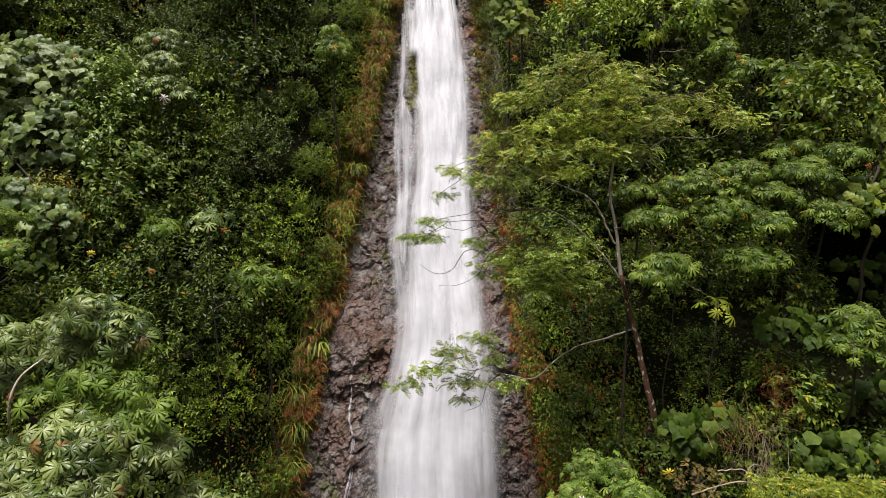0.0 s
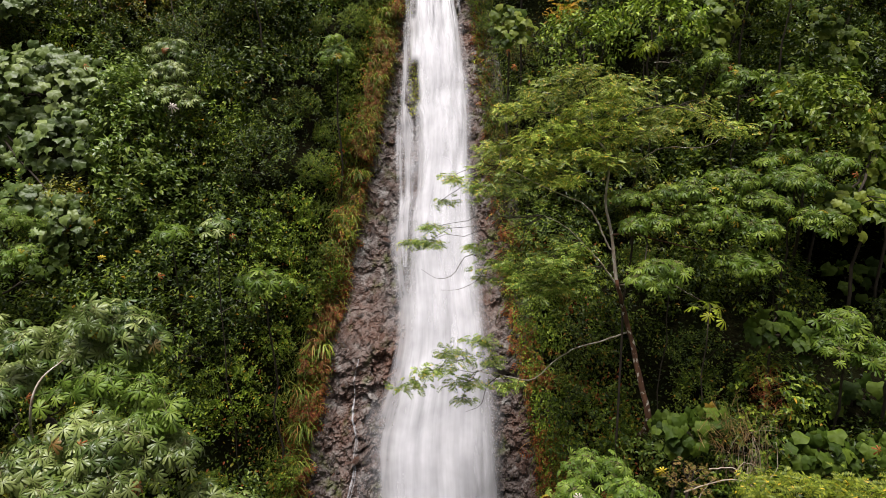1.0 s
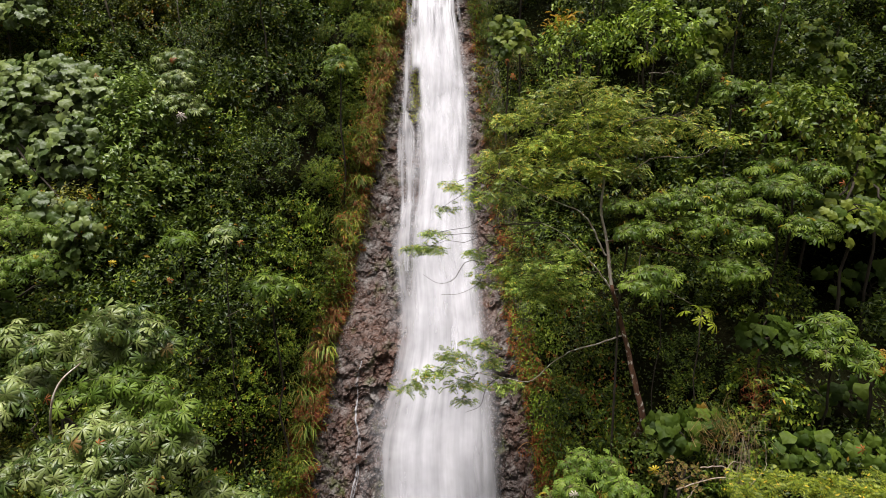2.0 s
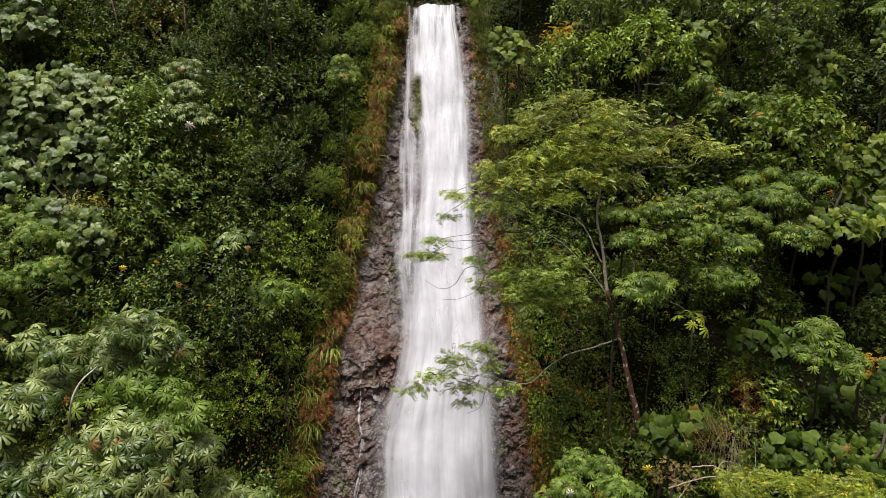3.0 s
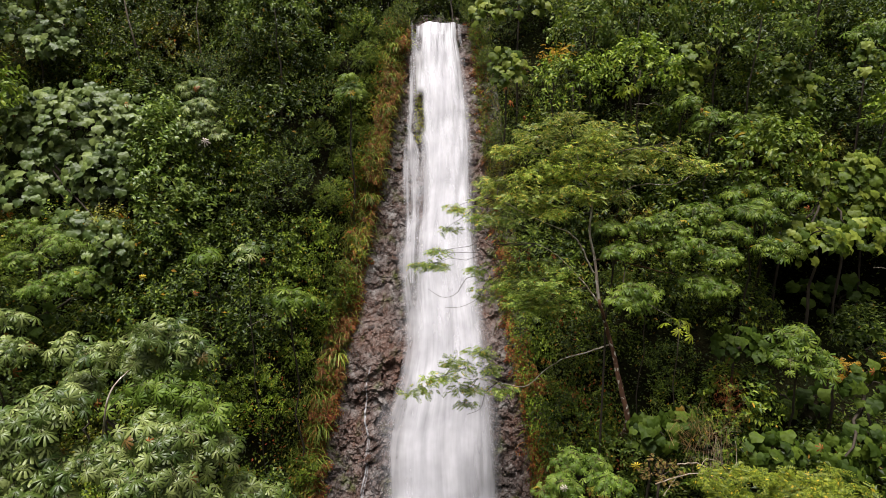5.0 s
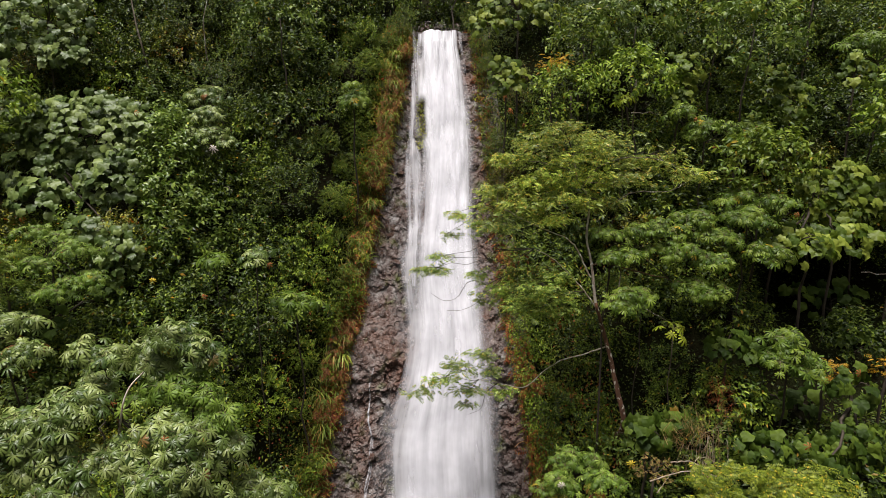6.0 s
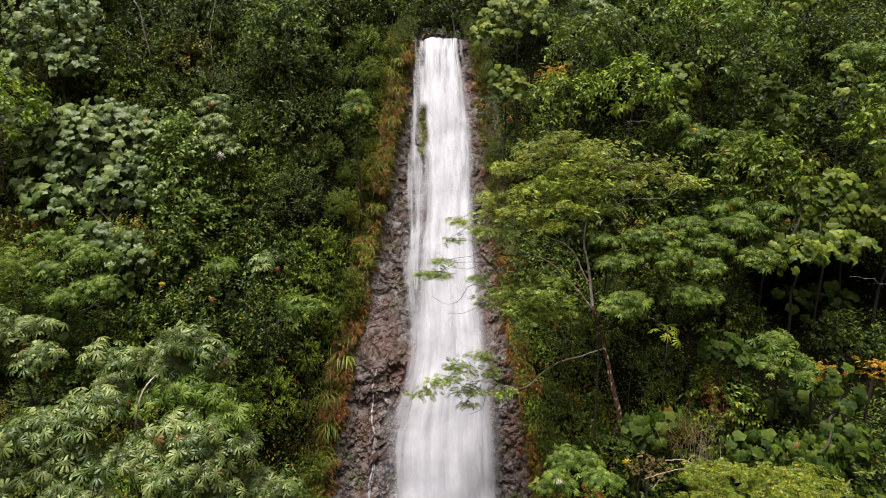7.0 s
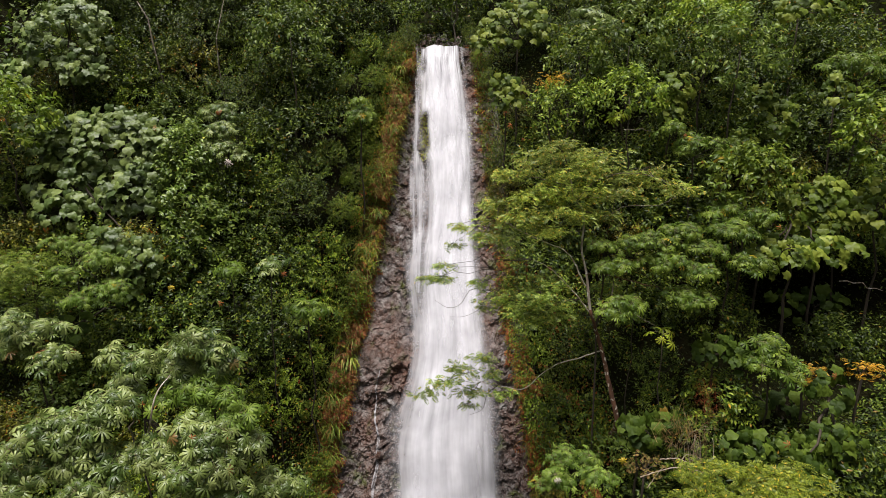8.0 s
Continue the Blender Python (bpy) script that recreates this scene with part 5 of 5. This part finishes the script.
vines = new("rock_creeper", raw_mesh("rock_creeper", *strew(SMALL, p, turns(al, rng.normal(size=p.shape) * 0.4 + np.array((0, -0.8, 0.8))), rng.uniform(0.07, 0.15, len(p))), LEAF_MID))
tagged(vines, "small green creeping leaves along the rock's edge", "creeper", kind="stuff")

p = np.concatenate((rim_points(3000, -1, 1.3), rim_points(1600, 1, 1.1)))
al = rng.normal(size=p.shape) * np.array((0.5, 0.2, 0.3)) + np.array((0, -0.6, 0.1))
hang = new("hanging_grass", raw_mesh("hanging_grass", *strew(THIN, p, turns(al, rng.normal(size=p.shape) * 0.3 + np.array((0, -0.3, 0.9))), rng.uniform(0.3, 0.75, len(p))), GRASS))
tagged(hang, "yellow-green grass blades hanging along the rock's edge", "grass", kind="stuff")

n = 26000
z = rng.uniform(6, 27.5, n)
x = gully_left(z) + (gully_right(z) - gully_left(z)) * rng.random(n)
patch = value_noise(x * 1.1, z * 0.8, 81) + 0.45 * value_noise(x * 4, z * 4, 82)
near = np.minimum(x - gully_left(z), gully_right(z) - x)
window = (x > -1.45) & (x < -0.85) & (z > 20.6) & (z < 24.3)
keep = (patch > 1.02 + 0.12 * smooth(0.2, 1.2, near)) | (window & (rng.random(n) < 0.8))
x, z = x[keep], z[keep]
window = (x > -1.5) & (x < -0.8) & (z > 20.6) & (z < 24.3)
p = np.stack((x, rock_surface(x, z) - 0.02 - 0.32 * window, z), -1)
al = rng.normal(size=p.shape) * 0.5 + np.array((0, -0.5, -0.6))
moss = new("moss", raw_mesh("moss", *strew(SMALL, p, turns(al, rng.normal(size=p.shape) * 0.3 + np.array((0, -1.0, 0.4))), rng.uniform(0.06, 0.14, len(p))), MOSS))
tagged(moss, "yellow-green moss cushions on the wet rock", "moss", kind="stuff")

p = np.concatenate((rim_points(3000, -1, 0.85), rim_points(500, 1, 0.5)))
al = rng.normal(size=p.shape) * np.array((0.6, 0.3, 0.4)) + np.array((0, -0.5, -0.3))
rust = new("dead_fern_litter", raw_mesh("dead_fern_litter", *strew(FROND, p, turns(al, rng.normal(size=p.shape) * 0.4 + np.array((0, -0.8, 0.5))), rng.uniform(0.15, 0.42, len(p))), DRY))
tagged(rust, "rusty dead ferns along the rock's edge", "dead fern", kind="stuff")


def grass_tuft(blades, length):
    al = rng.normal(size=(blades, 3)) * np.array((0.55, 0.25, 0.35)) + np.array((0, -0.7, 0.45))
    q = rng.normal(size=(blades, 3)) * np.array((0.08, 0.03, 0.05))
    ob = tagged(new("grass_tuft"), "tuft of long yellow-green grass hanging from the rock's edge", "grass tuft", "grass tufts at the gully")
    child("foliage", raw_mesh("foliage", *strew(BLADE, q, turns(al, np.array((0, 0.2, 1.0)) + rng.normal(size=(blades, 3)) * 0.2), length * rng.uniform(0.6, 1.2, blades)), GRASS), ob)
    return ob


tufts = [grass_tuft(60, 0.75), grass_tuft(45, 0.6), grass_tuft(80, 0.9)]
spots_t = [(-4.75, 9.1, 2, 1.2), (-3.55, 18.8, 1, 1.1), (-4.3, 11.6, 0, 1.0), (-4.1, 12.4, 2, 0.8), (-2.9, 21.4, 1, 0.8), (-2.7, 22.6, 0, 0.9), (-4.9, 10.2, 0, 1.0), (-3.7, 16.2, 2, 0.9), (-3.6, 17.2, 0, 0.7), (-4.4, 13.5, 1, 0.9), (-2.6, 24.0, 0, 0.7)]
for k in range(10):
    zz = rng.uniform(6, 26)
    left = rng.random() < 0.68
    spots_t.append((float(gully_left(zz)) - rng.uniform(-0.1, 0.9) if left else float(gully_right(zz)) + rng.uniform(0, 0.8), zz, int(rng.integers(3)), rng.uniform(0.5, 0.9)))
for x, z, kind, size in spots_t[3:]:
    q = on_slope(x, z, 0.12)
    copy_thing(tufts[kind], pose(*q, 0, 0, rng.uniform(-30, 30)) @ Matrix.Scale(size, 4))
for ob, (x, z, kind, size) in zip(tufts, spots_t[:3]):
    ob.matrix_basis = pose(*on_slope(x, z, 0.12))


# ---- loose blocks of the rock face ----
def block_mesh(seed):
    r = np.random.default_rng(seed)
    bm = bmesh.new()
    bmesh.ops.create_icosphere(bm, subdivisions=1, radius=1)
    cuts = [(unit(r.normal(size=3)), r.uniform(0.45, 0.8)) for _ in range(7)]
    for v in bm.verts:
        c = np.array(v.co)
        for d, h in cuts:
            over = float(c @ d) - h
            if over > 0:
                c = c - d * over
        v.co = c
    me = bpy.data.meshes.new("stone")
    bm.to_mesh(me)
    bm.free()
    me.materials.append(ROCK)
    return me


blocks = [block_mesh(s) for s in range(8)]
for k in range(230):
    z = 5.5 + 20 * rng.random() ** 1.5
    x = rng.uniform(gully_left(z) - 0.1, fall_left(z) - 0.1) if rng.random() < 0.62 else rng.uniform(fall_right(z) + 0.05, gully_right(z) + 0.2)
    y = float(rock_surface(np.float64(x), np.float64(z)))
    s = rng.uniform(0.09, 0.26)
    m = pose(x, y + s * 0.3, z, *rng.uniform(0, 360, 3)) @ Matrix.Diagonal((s * rng.uniform(0.8, 1.4), s, s * rng.uniform(0.6, 1.0), 1))
    child("stone", blocks[k % 8], rock_face, "", m)


# ---- dead and yellow leaves caught in the foliage ----
ACCENTS = {"red": DEAD_LEAF, "pale": PALE_DEAD, "yellow": YELLOW_LEAF}
SHOW = {"red": "curled orange-red dead leaf hanging in the foliage", "pale": "bleached pale dead leaf hanging in the foliage", "yellow": "bright yellow leaf among the green foliage"}


def stray_leaf(place, tone, size):
    ob = new("dead_leaf", raw_mesh("dead_leaf", *palmate_leaf(int(rng.integers(50)), 6 if tone == "red" else 8), ACCENTS[tone], True))
    along = np.array((rng.normal() * 0.3, -0.25, -1.0))
    m = Matrix(turns(along[None], np.array([(0, -1.0, 0.2 if tone != "yellow" else 1.5)]))[0].tolist()).to_4x4()
    ob.matrix_basis = Matrix.Translation(Vector(place)) @ m @ Matrix.Diagonal((size * (0.6 if tone == "red" else 0.85), size * 0.8, size, 1))
    return tagged(ob, SHOW[tone], "leaf", "stray dead leaves")


for tone, place, size in (
        ("pale", (-8.68, 17.60, 19.72), 0.40),
        ("red", (-5.69, 14.70, 15.50), 0.30),
        ("red", (-8.59, 16.60, 14.35), 0.34),
        ("yellow", (-10.53, 16.90, 14.90), 0.32),
        ("red", (8.85, 13.90, 11.02), 0.34),
        ("red", (2.47, 19.40, 21.58), 0.40),
        ("red", (-11.79, 18.10, 21.17), 0.32),
        ("red", (-8.60, 11.20, 12.08), 0.34),
        ("red", (-12.73, 14.00, 12.22), 0.40),
        ("red", (10.56, 14.00, 17.07), 0.28),
        ("red", (8.41, 16.10, 20.47), 0.26),
        ("red", (8.99, 16.00, 19.47), 0.24),
        ("red", (9.65, 12.10, 10.69), 0.30),
        ("red", (11.09, 12.20, 12.64), 0.30),
        ("yellow", (-7.25, 11.20, 13.43), 0.30),
        ("red", (2.24, 19.30, 22.09), 0.28),
        ("red", (2.95, 19.00, 20.90), 0.24),
        ("yellow", (5.03, 12.60, 10.03), 0.30),
        ("pale", (3.05, 12.40, 9.51), 0.28),
        ("red", (10.89, 16.80, 20.32), 0.26),
        ("red", (-13.86, 18.00, 17.51), 0.26),
        ("red", (-6.56, 9.70, 11.64), 0.26),
        ("red", (-6.10, 10.80, 11.23), 0.26),
):
    stray_leaf(place, tone, size)


# ---- pale bare twigs that stick out of the foliage ----
for a, c, r in (((-7.0, 16.9, 13.05), (-5.95, 16.2, 13.65), 0.016), ((6.34, 16.60, 20.77), (7.20, 16.30, 20.65), 0.016), ((-9.0, 11.6, 10.9), (-8.75, 10.9, 12.2), 0.03),
                ((12.6, 14.2, 15.3), (13.8, 13.9, 15.0), 0.016), ((-8.3, 17.8, 18.3), (-7.8, 17.3, 18.05), 0.012)):
    q = np.array(a)
    twig = tagged(new("bare_twig", raw_mesh("bare_twig", *tube(bend(a, c, 0.05, 0.12, 7) - q, np.linspace(r, r * 0.4, 7), 6, 0.3), BARK_PALE, True)), "pale bare twig sticking out of the foliage", "twig", "bare twigs")
    twig.location = a


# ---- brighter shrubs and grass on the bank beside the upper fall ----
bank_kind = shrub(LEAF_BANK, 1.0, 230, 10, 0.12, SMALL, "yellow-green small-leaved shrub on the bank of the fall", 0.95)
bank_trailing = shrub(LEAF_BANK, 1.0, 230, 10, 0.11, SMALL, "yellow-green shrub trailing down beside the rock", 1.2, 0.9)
for k in range(7):
    zz = 16.2 + 1.6 * k
    bank.append((float(gully_left(zz)) - rng.uniform(0.7, 1.7), zz, rng.uniform(0.5, 0.75), rng.uniform(-50, 50)))
for x, z, size in ((-3.5, 24.6, 0.7), (-3.6, 23.2, 0.75), (-4.0, 21.9, 0.8), (-3.9, 20.6, 0.7), (-4.3, 19.4, 0.75), (-4.4, 25.4, 0.8), (-4.6, 18.0, 0.7)):
    bank.append((x, z, size, rng.uniform(-50, 50)))
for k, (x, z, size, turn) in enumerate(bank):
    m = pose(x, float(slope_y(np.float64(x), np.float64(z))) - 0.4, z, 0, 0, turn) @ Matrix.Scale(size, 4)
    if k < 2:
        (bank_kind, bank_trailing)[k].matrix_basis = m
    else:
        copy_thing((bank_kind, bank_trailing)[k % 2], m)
for x, z, kind, size in ((-2.45, 25.2, 2, 0.8), (-2.6, 24.4, 0, 0.9), (-2.5, 23.6, 2, 0.8), (-2.85, 22.8, 0, 0.8), (-2.75, 22.0, 2, 0.8), (-3.0, 20.6, 1, 0.9), (-3.2, 19.6, 0, 0.9), (-2.3, 26.2, 1, 0.8), (-3.3, 17.9, 2, 0.8)):
    q = on_slope(x, z, 0.55)
    copy_thing(tufts[kind], pose(*q, 0, 0, rng.uniform(-30, 30)) @ Matrix.Scale(size, 4))
for x, y, z, size in ((-2.45, 24.7, 26.7, 0.55), (-2.1, 25.0, 27.4, 0.5), (1.35, 24.7, 26.9, 0.5), (1.6, 24.6, 26.0, 0.5), (1.2, 25.2, 27.6, 0.45), (-2.9, 24.4, 26.0, 0.5)):
    copy_thing(KINDS[5 if x > 0 else 1], pose(x, y, z, 0, 0, rng.uniform(-40, 40)) @ Matrix.Scale(size, 4))


def edge_strip(n, side, low, high, inward, outward, out):
    """Points on the plants that lean out over the rock's edge."""
    z = rng.uniform(low, high, n)
    edge = gully_left(z) if side < 0 else gully_right(z)
    x = edge + side * (rng.random(n) * (inward + outward) - inward)
    patch = value_noise(x * 1.4, z * 1.4, 95) > 0.38
    x, z = x[patch], z[patch]
    return np.stack((x, slope_y(x, z) - out * (0.25 + 0.75 * rng.random(len(x))), z), -1)


p = edge_strip(7500, -1, 15.5, 28, 0.25, 0.95, 0.9)
al = rng.normal(size=p.shape) * 0.7 + np.array((0, -0.5, -0.5))
sunny = new("bank_creeper", raw_mesh("bank_creeper", *strew(SMALL, p, turns(al, rng.normal(size=p.shape) * 0.4 + np.array((0, -0.8, 0.8))), rng.uniform(0.08, 0.15, len(p))), LEAF_RUSTY))
tagged(sunny, "yellow-green and rusty leaves leaning over the upper rock", "creeper", kind="stuff")
p = edge_strip(2000, -1, 15.5, 28, 0.3, 0.6, 0.85)
al = rng.normal(size=p.shape) * np.array((0.5, 0.2, 0.3)) + np.array((0.15, -0.6, 0.1))
straw = new("bank_grass", raw_mesh("bank_grass", *strew(THIN, p, turns(al, rng.normal(size=p.shape) * 0.3 + np.array((0, -0.3, 0.9))), rng.uniform(0.35, 0.8, len(p))), GRASS))
tagged(straw, "long yellow-green grass hanging over the upper rock", "grass", kind="stuff")
p = edge_strip(2300, -1, 8.0, 27.5, 0.35, 0.6, 0.9)
p = p[value_noise(p[:, 0] * 0.9 + 3, p[:, 2] * 0.7, 97) > 0.45]
upper = edge_strip(1500, -1, 17.0, 27.8, 0.3, 0.5, 1.2)
p = np.concatenate((p, upper[value_noise(upper[:, 0] * 1.1 + 6, upper[:, 2] * 0.6, 93) > 0.4]))
al = rng.normal(size=p.shape) * np.array((0.35, 0.2, 0.3)) + np.array((0.05, -0.35, -0.7))
brown = new("withered_fern", raw_mesh("withered_fern", *strew(FROND, p, turns(al, rng.normal(size=p.shape) * 0.3 + np.array((0, -0.9, 0.4))), rng.uniform(0.10, 0.24, len(p))), DRY))
tagged(brown, "rusty red withered ferns hanging over the rock's edge", "dead fern", kind="stuff")
p = edge_strip(450, -1, 7.0, 27.5, 0.25, 0.6, 0.9)
al = rng.normal(size=p.shape) * np.array((0.3, 0.15, 0.3)) + np.array((0.05, -0.4, -0.3))
tan = new("withered_grass", raw_mesh("withered_grass", *strew(THIN, p, turns(al, rng.normal(size=p.shape) * 0.3 + np.array((0, -0.6, 0.7))), rng.uniform(0.3, 0.7, len(p))), GRASS_DRY))
tagged(tan, "tan and rusty dead grass hanging over the rock's edge", "grass", kind="stuff")
p = edge_strip(2600, 1, 6.5, 16.0, 0.2, 1.9, 1.05)
p = p[value_noise(p[:, 0] * 1.1 + 8, p[:, 2] * 0.8, 99) > 0.45]
al = rng.normal(size=p.shape) * np.array((0.3, 0.2, 0.3)) + np.array((0, -0.35, -0.8))
roots = new("withered_creeper", raw_mesh("withered_creeper", *strew(FROND, p, turns(al, rng.normal(size=p.shape) * 0.3 + np.array((0, -0.9, 0.4))), rng.uniform(0.08, 0.2, len(p))), DRY))
tagged(roots, "rusty withered creepers hanging on the bank beside the rock", "creeper", kind="stuff")
p = edge_strip(7500, 1, 7.0, 15.0, 0.1, 2.6, 0.95)
al = rng.normal(size=p.shape) * 0.7 + np.array((0, -0.5, -0.5))
lower = new("bank_leaves", raw_mesh("bank_leaves", *strew(SMALL, p, turns(al, rng.normal(size=p.shape) * 0.4 + np.array((0, -0.8, 0.8))), rng.uniform(0.08, 0.15, len(p))), LEAF_BRIGHT))
tagged(lower, "small bright green leaves over the bank beside the rock", "creeper", kind="stuff")

# ---- bare hooked twigs of the leaning tree over the water ----
tree_base = np.array(leaning_tree.location)
for hook in ([(1.67, 15.0, 14.6), (0.7, 15.0, 15.0), (0.24, 15.0, 14.45), (-0.2, 15.0, 14.35), (-0.63, 15.0, 14.6)], [(1.67, 15.0, 15.1), (1.17, 15.0, 14.8), (0.93, 15.0, 14.33), (0.4, 15.0, 14.05), (-0.1, 15.0, 14.03)],
             [(1.6, 14.9, 11.8), (1.17, 15.0, 11.4), (1.0, 15.0, 10.9), (0.58, 15.0, 10.7)], [(1.9, 14.9, 11.75), (1.3, 14.9, 11.95), (0.8, 14.9, 11.8), (0.1, 14.9, 11.95)]):
    child("twig", raw_mesh("twig", *tube(flowing(hook, 14) - tree_base, np.linspace(0.014, 0.005, 14), 5), BARK_DARK, True), leaning_tree)
